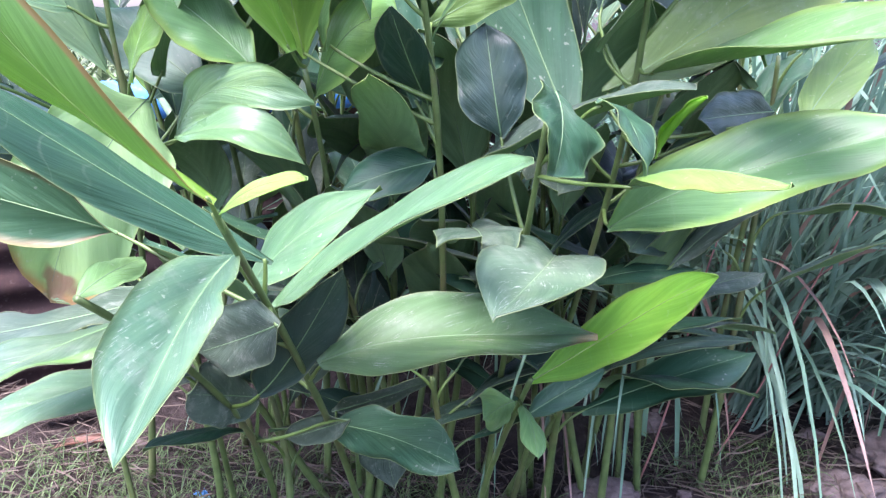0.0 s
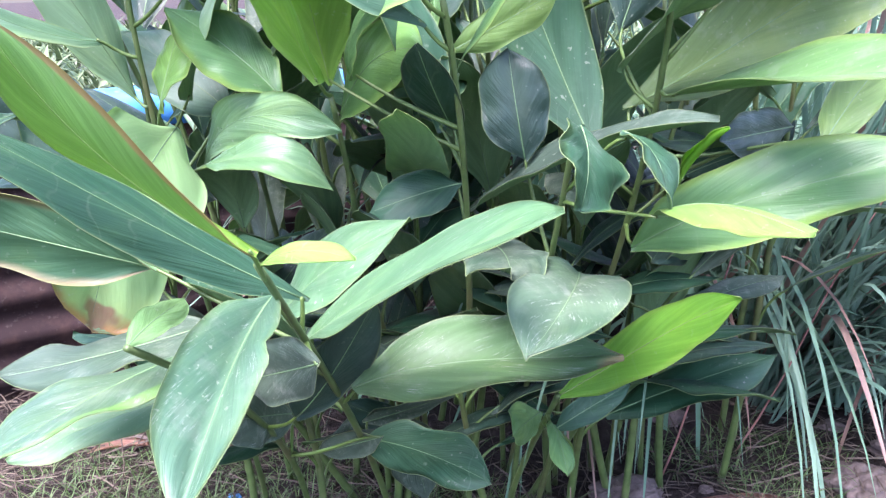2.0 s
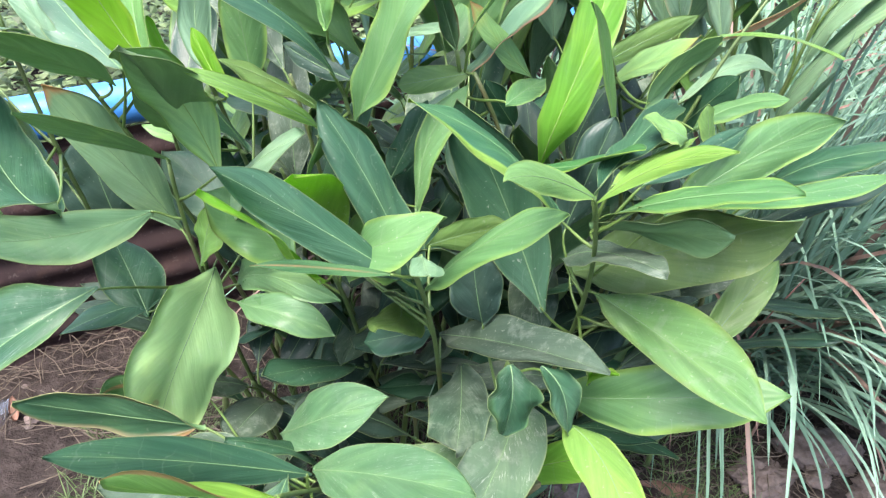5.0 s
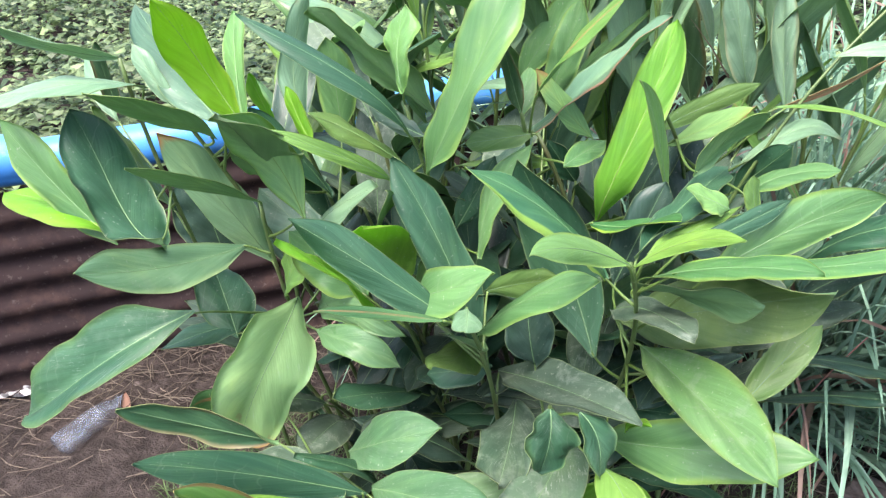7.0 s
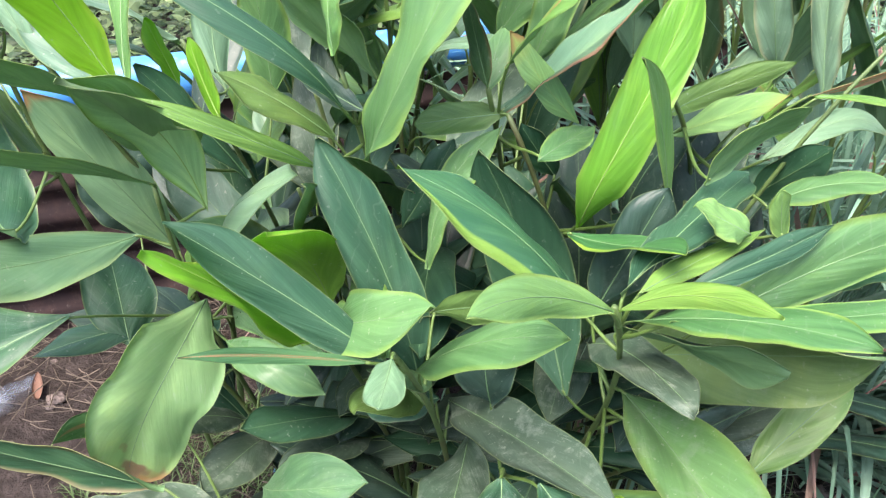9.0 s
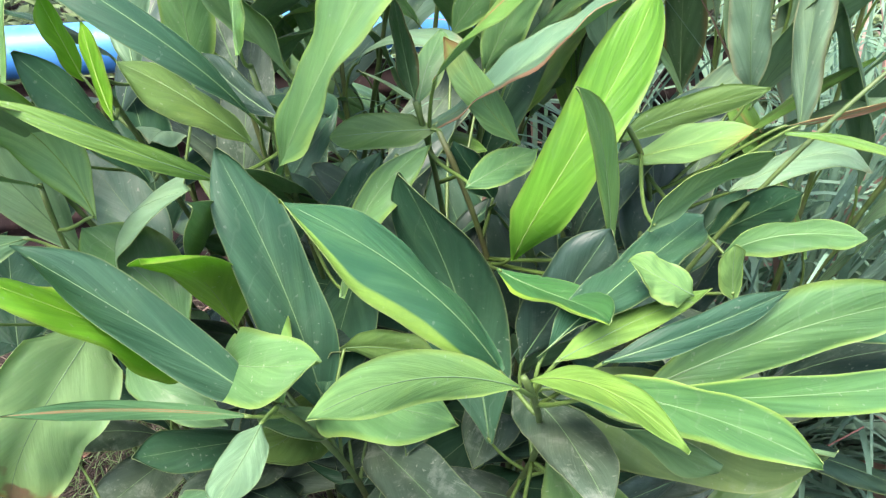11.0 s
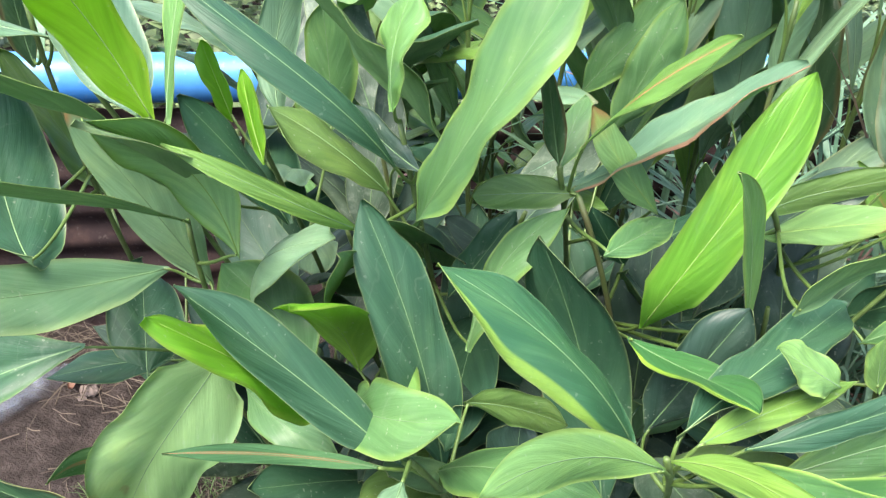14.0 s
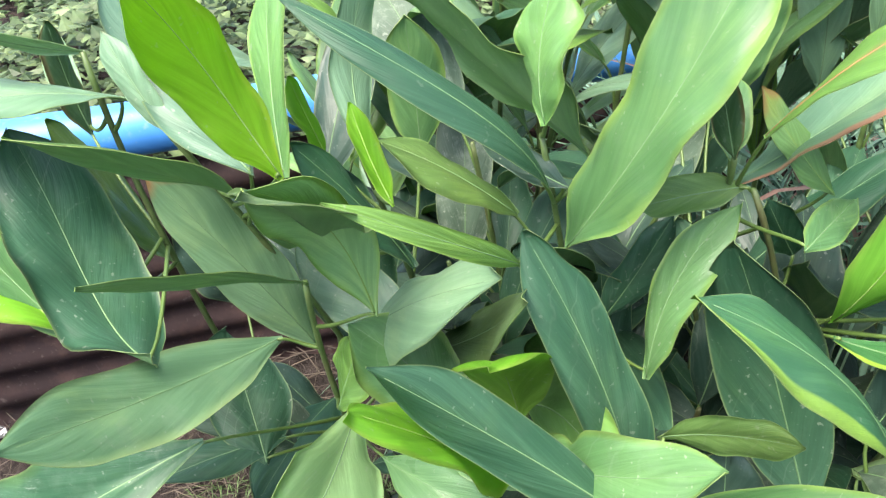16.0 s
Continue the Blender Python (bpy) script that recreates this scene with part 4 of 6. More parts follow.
sheath(shoot, [(-0.135, 0.756, 0.455), (-0.177, 0.766, 0.469), (-0.215, 0.789, 0.487), (-0.24, 0.781, 0.503)])
leaf(shoot, (-0.225, 0.868, 0.441), (-0.052, 0.783, 0.598), 0.083, -39, 0.10, 'soft', fold=(16, 18), curl=(24, 24), skew=-0.23, swerve=0.05, twist=-6)
sheath(shoot, [(-0.127, 0.819, 0.385), (-0.164, 0.838, 0.404), (-0.208, 0.859, 0.433), (-0.219, 0.865, 0.446)])
leaf(shoot, (-0.121, 0.629, 0.524), (-0.219, 0.749, 0.454), 0.062, 92, -0.02, 'dusty')
sheath(shoot, [(-0.143, 0.7, 0.514), (-0.135, 0.673, 0.512), (-0.129, 0.649, 0.524), (-0.124, 0.633, 0.522)])
leaf(shoot, (-0.15, 0.752, 0.494), (0.062, 0.576, 0.658), 0.084, -24, 0.02, 'soft', fold=(33, 26), curl=(24, 24), skew=0.30, swerve=-0.01, twist=6)
sheath(shoot, [(-0.135, 0.756, 0.455), (-0.139, 0.752, 0.467), (-0.15, 0.748, 0.493), (-0.145, 0.747, 0.498)])
leaf(shoot, (-0.282, 0.749, 0.567), (-0.487, 0.699, 0.643), 0.076, 103, 0.01, 'brownedge', fold=-20, curl=(-36, -36))
sheath(shoot, [(-0.141, 0.709, 0.504), (-0.2, 0.725, 0.525), (-0.261, 0.747, 0.558), (-0.288, 0.748, 0.569)])
leaf(shoot, (-0.136, 0.688, 0.555), (-0.339, 0.512, 0.754), 0.053, 48, -0.03, 'deep', fold=(-6, 5), curl=(24, 24), skew=0.44, swerve=0.02, twist=-20)
sheath(shoot, [(-0.144, 0.69, 0.524), (-0.143, 0.688, 0.533), (-0.14, 0.686, 0.553), (-0.141, 0.684, 0.56)])
leaf(shoot, (-0.161, 0.671, 0.567), (-0.177, 0.434, 0.512), 0.075, -1, 0.04, 'paleblue', notch=(0.4, -1), fold=(45, 59), curl=(24, 24), skew=0.49, swerve=0.01, twist=3)
sheath(shoot, [(-0.145, 0.681, 0.533), (-0.152, 0.674, 0.541), (-0.159, 0.67, 0.564), (-0.162, 0.663, 0.565)])
leaf(shoot, (-0.153, 0.586, 0.626), (-0.248, 0.443, 0.8), 0.045, 167, 0.03, 'orange', fold=(1, -22), curl=(24, 24), skew=-0.08, swerve=-0.07, twist=-53)
sheath(shoot, [(-0.153, 0.615, 0.599), (-0.154, 0.601, 0.607), (-0.153, 0.591, 0.622), (-0.156, 0.581, 0.632)])
leaf(shoot, (-0.155, 0.603, 0.614), (-0.064, 0.425, 0.673), 0.016, -51, 0.02, 'yellow', fold=(11, 10), curl=(24, 24), skew=0.20, swerve=-0.03, twist=5)
sheath(shoot, [(-0.153, 0.615, 0.599), (-0.153, 0.607, 0.601), (-0.155, 0.603, 0.613), (-0.152, 0.596, 0.616)])
shoot = cane('galangal shoot with a lime-green leaf', [(-0.12, 1.18, 0.03), (-0.12, 1.141, 0.271), (-0.117, 1.019, 0.498), (-0.137, 0.908, 0.699)])
leaf(shoot, (-0.062, 0.995, 0.592), (-0.064, 0.793, 0.699), 0.071, 16, -0.01, 'oliveg', blunt=1.2, fold=(7, 1), curl=(24, 24), skew=0.19, swerve=-0.07, twist=5)
sheath(shoot, [(-0.125, 0.999, 0.53), (-0.1, 0.997, 0.549), (-0.075, 1.001, 0.577), (-0.062, 0.988, 0.596)])
leaf(shoot, (-0.142, 1.008, 0.657), (-0.041, 0.828, 0.747), 0.085, -69, 0.04, 'fresh', fold=(19, 2), curl=(24, 24), skew=0.20, swerve=-0.13, twist=13)
sheath(shoot, [(-0.134, 0.927, 0.665), (-0.137, 0.959, 0.656), (-0.143, 0.997, 0.656), (-0.138, 1.002, 0.66)])
leaf(shoot, (-0.196, 0.941, 0.696), (-0.313, 0.956, 0.79), 0.094, 29, 0.02, 'mid', fold=(17, 18), curl=(24, 24), skew=0.21, swerve=0.04, twist=-16)
sheath(shoot, [(-0.132, 0.94, 0.641), (-0.158, 0.94, 0.657), (-0.179, 0.94, 0.682), (-0.203, 0.941, 0.701)])
leaf(shoot, (-0.141, 0.86, 0.716), (-0.233, 0.732, 0.92), 0.085, 8, 0.03, 'lime', fold=(10, 10), curl=(24, 24), skew=0.20, swerve=0.00, twist=0)
sheath(shoot, [(-0.137, 0.908, 0.699), (-0.139, 0.889, 0.7), (-0.138, 0.872, 0.708), (-0.144, 0.856, 0.722)])
shoot = cane('galangal shoot with a yellow-green upright leaf', [(-0.28, 1.24, 0.03), (-0.302, 1.197, 0.37), (-0.37, 1.065, 0.691), (-0.463, 0.963, 0.975)])
leaf(shoot, (-0.327, 1.049, 0.68), (-0.162, 0.926, 0.893), 0.103, -37, 0.10, 'pale', fold=(1, 4), curl=(24, 24), skew=-0.07, swerve=0.04, twist=-5)
sheath(shoot, [(-0.367, 1.089, 0.627), (-0.351, 1.073, 0.642), (-0.338, 1.059, 0.665), (-0.323, 1.045, 0.686)])
leaf(shoot, (-0.373, 0.927, 0.967), (-0.559, 1.078, 1.083), 0.085, -8, -0.04, 'greyd', fold=(8, 10), curl=(24, 24), skew=0.23, swerve=-0.00, twist=-4)
sheath(shoot, [(-0.426, 1.007, 0.855), (-0.405, 0.975, 0.894), (-0.379, 0.94, 0.942), (-0.378, 0.932, 0.97)])
leaf(shoot, (-0.351, 0.94, 0.959), (-0.403, 1.071, 1.081), 0.061, 58, 0.01, 'fresh', fold=(12, 13), curl=(24, 24), skew=0.17, swerve=-0.03, twist=-11)
sheath(shoot, [(-0.429, 1.003, 0.866), (-0.398, 0.978, 0.897), (-0.365, 0.948, 0.936), (-0.353, 0.945, 0.964)])
leaf(shoot, (-0.336, 0.904, 0.982), (-0.387, 0.824, 1.169), 0.060, 79, -0.09, 'limey', fold=(-7, 19), curl=(24, 24), skew=0.24, swerve=0.07, twist=10)
sheath(shoot, [(-0.434, 0.997, 0.883), (-0.395, 0.96, 0.917), (-0.354, 0.925, 0.957), (-0.338, 0.9, 0.989)])
leaf(shoot, (-0.38, 0.911, 0.955), (-0.487, 0.798, 1.06), 0.068, -22, 0.02, 'midb', fold=(30, 7), curl=(24, 24), skew=0.23, swerve=-0.04, twist=-1)
sheath(shoot, [(-0.441, 0.989, 0.905), (-0.417, 0.958, 0.919), (-0.389, 0.93, 0.941), (-0.385, 0.906, 0.959)])
leaf(shoot, (-0.463, 0.963, 0.975), (-0.523, 0.987, 1.056), 0.032, 64, 0.05, 'grey')
shoot = cane('galangal shoot with a broad vivid green leaf', [(0.14, 1.24, 0.03), (0.133, 1.208, 0.353), (0.17, 1.084, 0.657), (0.041, 1.054, 0.926)])
leaf(shoot, (0.124, 0.987, 0.825), (0.231, 0.814, 0.94), 0.045, -15, -0.05, 'marginr', fold=(21, 25), curl=(24, 24), skew=0.56, swerve=-0.06, twist=18)
sheath(shoot, [(0.102, 1.083, 0.754), (0.111, 1.045, 0.776), (0.117, 1.011, 0.808), (0.128, 0.982, 0.829)])
leaf(shoot, (0.134, 1.036, 0.802), (0.217, 1.094, 1.086), 0.061, -31, 0.14, 'vivid', under=LEAF['vivid'], blunt=1.5, fold=(30, -9), curl=(24, 24), skew=0.70, swerve=0.06, twist=-6)
sheath(shoot, [(0.102, 1.083, 0.754), (0.115, 1.064, 0.767), (0.126, 1.044, 0.787), (0.136, 1.038, 0.81)])
leaf(shoot, (0.099, 1.091, 0.832), (0.055, 1.057, 0.915), 0.038, 116, 0.02, 'deep', fold=-20, curl=(-36, -36))
sheath(shoot, [(0.092, 1.075, 0.792), (0.095, 1.082, 0.805), (0.097, 1.087, 0.825), (0.097, 1.089, 0.837)])
leaf(shoot, (0.229, 1.007, 0.853), (0.171, 0.931, 1.061), 0.036, 73, -0.02, 'palelime', fold=(26, 26), curl=(24, 24), skew=0.41, swerve=0.11, twist=-12)
sheath(shoot, [(0.1, 1.082, 0.76), (0.151, 1.052, 0.791), (0.204, 1.024, 0.829), (0.227, 1.004, 0.861)])
leaf(shoot, (0.297, 0.905, 0.908), (0.239, 0.89, 0.942), 0.040, 24, 0.03, 'palelime', blunt=1.3, fold=(15, 16), curl=(24, 24), skew=0.21, swerve=-0.03, twist=-19)
sheath(shoot, [(0.102, 1.083, 0.754), (0.18, 1.012, 0.81), (0.263, 0.942, 0.875), (0.291, 0.903, 0.912)])
leaf(shoot, (0.337, 0.949, 0.877), (0.324, 0.952, 0.933), 0.029, 38, -0.03, 'palelime', fold=(8, 9), curl=(24, 24), skew=0.21, swerve=-0.01, twist=0)
sheath(shoot, [(0.102, 1.083, 0.754), (0.196, 1.029, 0.797), (0.291, 0.975, 0.847), (0.335, 0.949, 0.885)])
leaf(shoot, (0.037, 1.068, 0.92), (-0.056, 1.011, 0.923), 0.037, 61, -0.05, 'oliveg', blunt=1.3, fold=(6, 8), curl=(24, 24), skew=0.20, swerve=0.01, twist=4)
sheath(shoot, [(0.041, 1.054, 0.926), (0.039, 1.06, 0.918), (0.043, 1.068, 0.921), (0.03, 1.064, 0.921)])
shoot = cane('low galangal shoot with dusty leaves', [(0.06, 1.12, 0.03), (0.066, 1.071, 0.259), (0.087, 0.918, 0.474), (0.095, 0.779, 0.665)])
leaf(shoot, (0.123, 0.914, 0.5), (0.04, 0.596, 0.541), 0.101, 19, 0.04, 'dustw', blunt=1.0, fold=(39, 29), curl=(24, 24), skew=0.02, swerve=-0.02, twist=-2)
sheath(shoot, [(0.085, 0.91, 0.478), (0.1, 0.912, 0.481), (0.117, 0.919, 0.495), (0.121, 0.906, 0.501)])
leaf(shoot, (0.034, 0.935, 0.525), (0.036, 0.723, 0.563), 0.087, -4, 0.01, 'dusty')
sheath(shoot, [(0.083, 0.931, 0.447), (0.063, 0.932, 0.471), (0.046, 0.934, 0.511), (0.034, 0.929, 0.526)])
leaf(shoot, (0.161, 0.745, 0.607), (0.219, 0.542, 0.646), 0.064, 3, 0.06, 'midb', fold=(3, -7), curl=(24, 24), skew=0.64, swerve=-0.05, twist=-6)
sheath(shoot, [(0.092, 0.824, 0.603), (0.12, 0.793, 0.599), (0.146, 0.767, 0.605), (0.163, 0.738, 0.608)])
leaf(shoot, (0.063, 0.905, 0.627), (0.046, 0.92, 0.741), 0.075, 51, 0.07, 'deepshade')
sheath(shoot, [(0.088, 0.879, 0.524), (0.078, 0.89, 0.557), (0.066, 0.903, 0.607), (0.062, 0.906, 0.633)])
leaf(shoot, (0.134, 0.758, 0.681), (0.166, 0.705, 0.619), 0.062, 29, 0.15, 'deepspot', fold=(22, 19), curl=(24, 24), skew=0.27, swerve=-0.03, twist=15)
sheath(shoot, [(0.093, 0.816, 0.614), (0.109, 0.793, 0.635), (0.124, 0.773, 0.671), (0.137, 0.753, 0.675)])
leaf(shoot, (0.097, 0.749, 0.688), (0.091, 0.697, 0.625), 0.092, 53, 0.10, 'deepspot', fold=(21, 27), curl=(24, 24), skew=0.11, swerve=0.00, twist=9)
sheath(shoot, [(0.095, 0.779, 0.665), (0.096, 0.767, 0.668), (0.097, 0.759, 0.688), (0.096, 0.744, 0.682)])
shoot = cane('galangal shoot with orange-based narrow leaves', [(0.06, 1.28, 0.03), (0.054, 1.257, 0.365), (0.042, 1.223, 0.681), (0.018, 1.044, 0.96)])
leaf(shoot, (0.026, 1.375, 0.834), (0.076, 1.39, 1.024), 0.061, -72, 0.04, 'mid')
sheath(shoot, [(0.037, 1.174, 0.687), (0.033, 1.254, 0.722), (0.021, 1.373, 0.815), (0.027, 1.375, 0.84)])
leaf(shoot, (-0.029, 1.397, 0.866), (0.075, 1.402, 1.038), 0.058, -70, 0.05, 'mid')
sheath(shoot, [(0.036, 1.168, 0.703), (0.01, 1.26, 0.741), (-0.012, 1.34, 0.847), (-0.026, 1.397, 0.871)])
leaf(shoot, (0.118, 1.091, 0.907), (0.033, 1.081, 1.012), 0.037, 44, 0.02, 'light', fold=(12, 12), curl=(24, 24), skew=0.20, swerve=-0.05, twist=-4)
sheath(shoot, [(0.029, 1.121, 0.82), (0.065, 1.109, 0.849), (0.104, 1.097, 0.885), (0.113, 1.09, 0.913)])
leaf(shoot, (0.083, 0.997, 0.906), (0.135, 1.087, 0.907), 0.036, -26, 0.03, 'mid')
sheath(shoot, [(0.024, 1.091, 0.88), (0.048, 1.053, 0.881), (0.069, 1.02, 0.907), (0.086, 1.002, 0.907)])
leaf(shoot, (0.027, 1.084, 0.913), (0.209, 1.099, 1.09), 0.081, -1, -0.02, 'greyrim', fold=(29, 31), curl=(24, 24), skew=0.36, swerve=-0.01, twist=7)
sheath(shoot, [(0.022, 1.073, 0.912), (0.024, 1.077, 0.906), (0.022, 1.082, 0.908), (0.033, 1.085, 0.918)])
leaf(shoot, (0.036, 1.034, 0.989), (0.147, 0.975, 1.148), 0.044, -25, 0.03, 'orange2', fold=(12, 12), curl=(24, 24), skew=0.11, swerve=-0.04, twist=-27)
sheath(shoot, [(0.024, 1.088, 0.886), (0.029, 1.066, 0.921), (0.03, 1.046, 0.963), (0.04, 1.032, 0.995)])
leaf(shoot, (0.017, 1.061, 0.949), (0.018, 1.141, 0.991), 0.036, 12, 0.05, 'mid')
sheath(shoot, [(0.021, 1.067, 0.923), (0.02, 1.065, 0.932), (0.018, 1.062, 0.943), (0.017, 1.066, 0.951)])
leaf(shoot, (0.018, 1.044, 0.96), (-0.012, 1.062, 1.051), 0.032, 89, 0.02, 'deepb')
shoot = cane('galangal shoot with grey-green dry-edged leaves', [(0.28, 1.26, 0.03), (0.28, 1.273, 0.36), (0.331, 1.375, 0.672), (0.218, 1.095, 0.947)])
leaf(shoot, (0.295, 1.587, 0.751), (0.248, 1.689, 0.988), 0.081, 59, 0.03, 'deepb')
sheath(shoot, [(0.288, 1.277, 0.604), (0.291, 1.401, 0.629), (0.299, 1.579, 0.733), (0.294, 1.589, 0.757)])
leaf(shoot, (0.327, 1.135, 0.809), (0.389, 1.067, 0.925), 0.048, -100, 0.00, 'deep', fold=-20, curl=(-36, -36))
sheath(shoot, [(0.27, 1.227, 0.765), (0.293, 1.19, 0.774), (0.319, 1.144, 0.793), (0.33, 1.132, 0.814)])
leaf(shoot, (0.175, 1.524, 0.81), (0.143, 1.528, 1.039), 0.080, 58, 0.02, 'grey')
sheath(shoot, [(0.284, 1.265, 0.66), (0.24, 1.369, 0.689), (0.202, 1.459, 0.797), (0.174, 1.524, 0.816)])
leaf(shoot, (0.347, 1.201, 0.83), (0.5, 1.26, 0.854), 0.052, -1, 0.23, 'grey', fold=(14, 13), curl=(24, 24), skew=-0.34, swerve=0.02, twist=-12)
sheath(shoot, [(0.273, 1.234, 0.749), (0.302, 1.221, 0.775), (0.326, 1.206, 0.813), (0.354, 1.204, 0.831)])
leaf(shoot, (0.329, 1.035, 0.858), (0.451, 1.046, 0.904), 0.053, 0, 0.11, 'mid')
sheath(shoot, [(0.25, 1.176, 0.852), (0.282, 1.12, 0.84), (0.309, 1.07, 0.868), (0.335, 1.035, 0.86)])
leaf(shoot, (0.354, 1.415, 0.864), (0.327, 1.428, 1.101), 0.070, 104, 0.04, 'grey')
sheath(shoot, [(0.28, 1.253, 0.699), (0.31, 1.318, 0.742), (0.357, 1.414, 0.844), (0.354, 1.415, 0.87)])
leaf(shoot, (0.431, 1.416, 0.871), (0.385, 1.425, 1.105), 0.070, 125, 0.03, 'grey', fold=-20, curl=(-36, -36))
sheath(shoot, [(0.28, 1.253, 0.699), (0.341, 1.318, 0.741), (0.394, 1.375, 0.85), (0.43, 1.416, 0.877)])
leaf(shoot, (0.218, 1.158, 0.867), (0.338, 1.088, 0.97), 0.058, -21, -0.01, 'light', fold=(18, 20), curl=(24, 24), skew=0.23, swerve=-0.03, twist=4)
sheath(shoot, [(0.239, 1.148, 0.889), (0.231, 1.152, 0.874), (0.218, 1.158, 0.868), (0.224, 1.155, 0.872)])
leaf(shoot, (0.401, 1.223, 0.909), (0.377, 1.293, 1.086), 0.063, 80, 0.02, 'greyb')
sheath(shoot, [(0.267, 1.219, 0.782), (0.321, 1.22, 0.816), (0.367, 1.222, 0.891), (0.4, 1.225, 0.915)])
leaf(shoot, (0.207, 1.447, 0.911), (0.217, 1.45, 1.055), 0.046, -39, 0.06, 'pale')
sheath(shoot, [(0.276, 1.241, 0.733), (0.248, 1.324, 0.777), (0.205, 1.447, 0.891), (0.207, 1.447, 0.917)])
leaf(shoot, (0.376, 1.199, 0.921), (0.524, 1.199, 1.01), 0.019, -134, 0.04, 'dryorange', fold=-20, curl=(-36, -36))
sheath(shoot, [(0.262, 1.207, 0.804), (0.308, 1.204, 0.836), (0.359, 1.199, 0.911), (0.381, 1.199, 0.924)])
leaf(shoot, (0.346, 1.257, 0.922), (0.298, 1.246, 1.099), 0.046, 118, 0.06, 'greyb', fold=-20, curl=(-36, -36))
sheath(shoot, [(0.266, 1.216, 0.787), (0.298, 1.232, 0.827), (0.351, 1.258, 0.903), (0.344, 1.257, 0.928)])
leaf(shoot, (0.252, 0.967, 0.92), (0.338, 0.995, 1.002), 0.059, 46, 0.08, 'midb', fold=(0, 28), curl=(24, 24), skew=-0.20, swerve=-0.02, twist=3)
sheath(shoot, [(0.239, 1.148, 0.889), (0.244, 1.075, 0.896), (0.245, 1.001, 0.91), (0.257, 0.968, 0.926)])
leaf(shoot, (0.214, 1.126, 0.909), (0.353, 1.195, 0.964), 0.034, -72, -0.17, 'oliveg', fold=(12, 6), curl=(24, 24), skew=0.45, swerve=0.02, twist=-4)
sheath(shoot, [(0.218, 1.095, 0.947), (0.216, 1.107, 0.926), (0.21, 1.117, 0.914), (0.221, 1.129, 0.911)])
shoot = cane('galangal shoot with tall dark leaves', [(-0.44, 1.14, 0.03), (-0.475, 1.138, 0.389), (-0.52, 0.994, 0.729), (-0.555, 1, 1.029)])
leaf(shoot, (-0.578, 1.246, 0.528), (-0.618, 1.262, 0.721), 0.140, 41, 0.07, 'deepshade')
sheath(shoot, [(-0.485, 1.089, 0.447), (-0.522, 1.152, 0.46), (-0.555, 1.206, 0.523), (-0.58, 1.246, 0.534)])
leaf(shoot, (-0.559, 1.073, 0.731), (-0.64, 1.029, 0.936), 0.084, 2, 0.01, 'oliveg', fold=(15, 15), curl=(24, 24), skew=0.18, swerve=0.01, twist=2)
sheath(shoot, [(-0.516, 1.036, 0.704), (-0.533, 1.051, 0.709), (-0.548, 1.067, 0.72), (-0.562, 1.071, 0.739)])
leaf(shoot, (-0.539, 0.857, 0.819), (-0.771, 0.951, 0.819), 0.087, 0, 0.06, 'lime')
sheath(shoot, [(-0.525, 1.021, 0.783), (-0.531, 0.956, 0.782), (-0.535, 0.898, 0.823), (-0.544, 0.859, 0.819)])
leaf(shoot, (-0.441, 0.827, 0.832), (-0.635, 0.971, 0.957), 0.120, -14, -0.18, 'deep', fold=(23, 11), curl=(24, 24), skew=0.61, swerve=0.05, twist=11)
sheath(shoot, [(-0.528, 1.017, 0.807), (-0.493, 0.941, 0.811), (-0.454, 0.862, 0.824), (-0.446, 0.831, 0.836)])
leaf(shoot, (-0.537, 0.864, 0.801), (-0.717, 0.92, 0.96), 0.069, 68, 0.00, 'mid', fold=(15, 15), curl=(24, 24), skew=0.19, swerve=-0.03, twist=-4)
sheath(shoot, [(-0.53, 1.016, 0.819), (-0.533, 0.955, 0.806), (-0.531, 0.893, 0.801), (-0.543, 0.866, 0.806)])
leaf(shoot, (-0.649, 1.106, 0.877), (-0.742, 1.203, 0.958), 0.039, 35, 0.07, 'grey')
sheath(shoot, [(-0.53, 1.016, 0.819), (-0.577, 1.052, 0.827), (-0.637, 1.093, 0.867), (-0.652, 1.11, 0.88)])
leaf(shoot, (-0.516, 0.992, 0.988), (-0.707, 0.886, 0.995), 0.072, -1, 0.08, 'grey')
sheath(shoot, [(-0.545, 1.002, 0.949), (-0.533, 0.998, 0.961), (-0.523, 0.994, 0.981), (-0.521, 0.989, 0.988)])
leaf(shoot, (-0.59, 1.03, 0.925), (-0.62, 1.048, 1.033), 0.044, -30, -0.05, 'deepb', fold=(10, 8), curl=(24, 24), skew=0.27, swerve=0.02, twist=1)
sheath(shoot, [(-0.547, 1.001, 0.966), (-0.564, 1.013, 0.944), (-0.58, 1.024, 0.928), (-0.592, 1.032, 0.933)])
leaf(shoot, (-0.555, 1, 1.029), (-0.695, 0.935, 1.088), 0.054, 142, 0.04, 'pale', fold=-20, curl=(-36, -36))
shoot = cane('low galangal shoot with dusty lower leaves', [(-0.22, 1.06, 0.03), (-0.201, 1.01, 0.221), (-0.209, 0.812, 0.401), (-0.252, 0.583, 0.56)])
leaf(shoot, (-0.203, 0.914, 0.335), (-0.233, 0.748, 0.413), 0.067, 83, -0.01, 'dusty')
sheath(shoot, [(-0.211, 0.918, 0.275), (-0.208, 0.917, 0.295), (-0.205, 0.915, 0.323), (-0.204, 0.909, 0.338)])
leaf(shoot, (-0.094, 0.844, 0.342), (-0.176, 0.916, 0.282), 0.035, 105, 0.01, 'dusty', fold=-20, curl=(-36, -36))
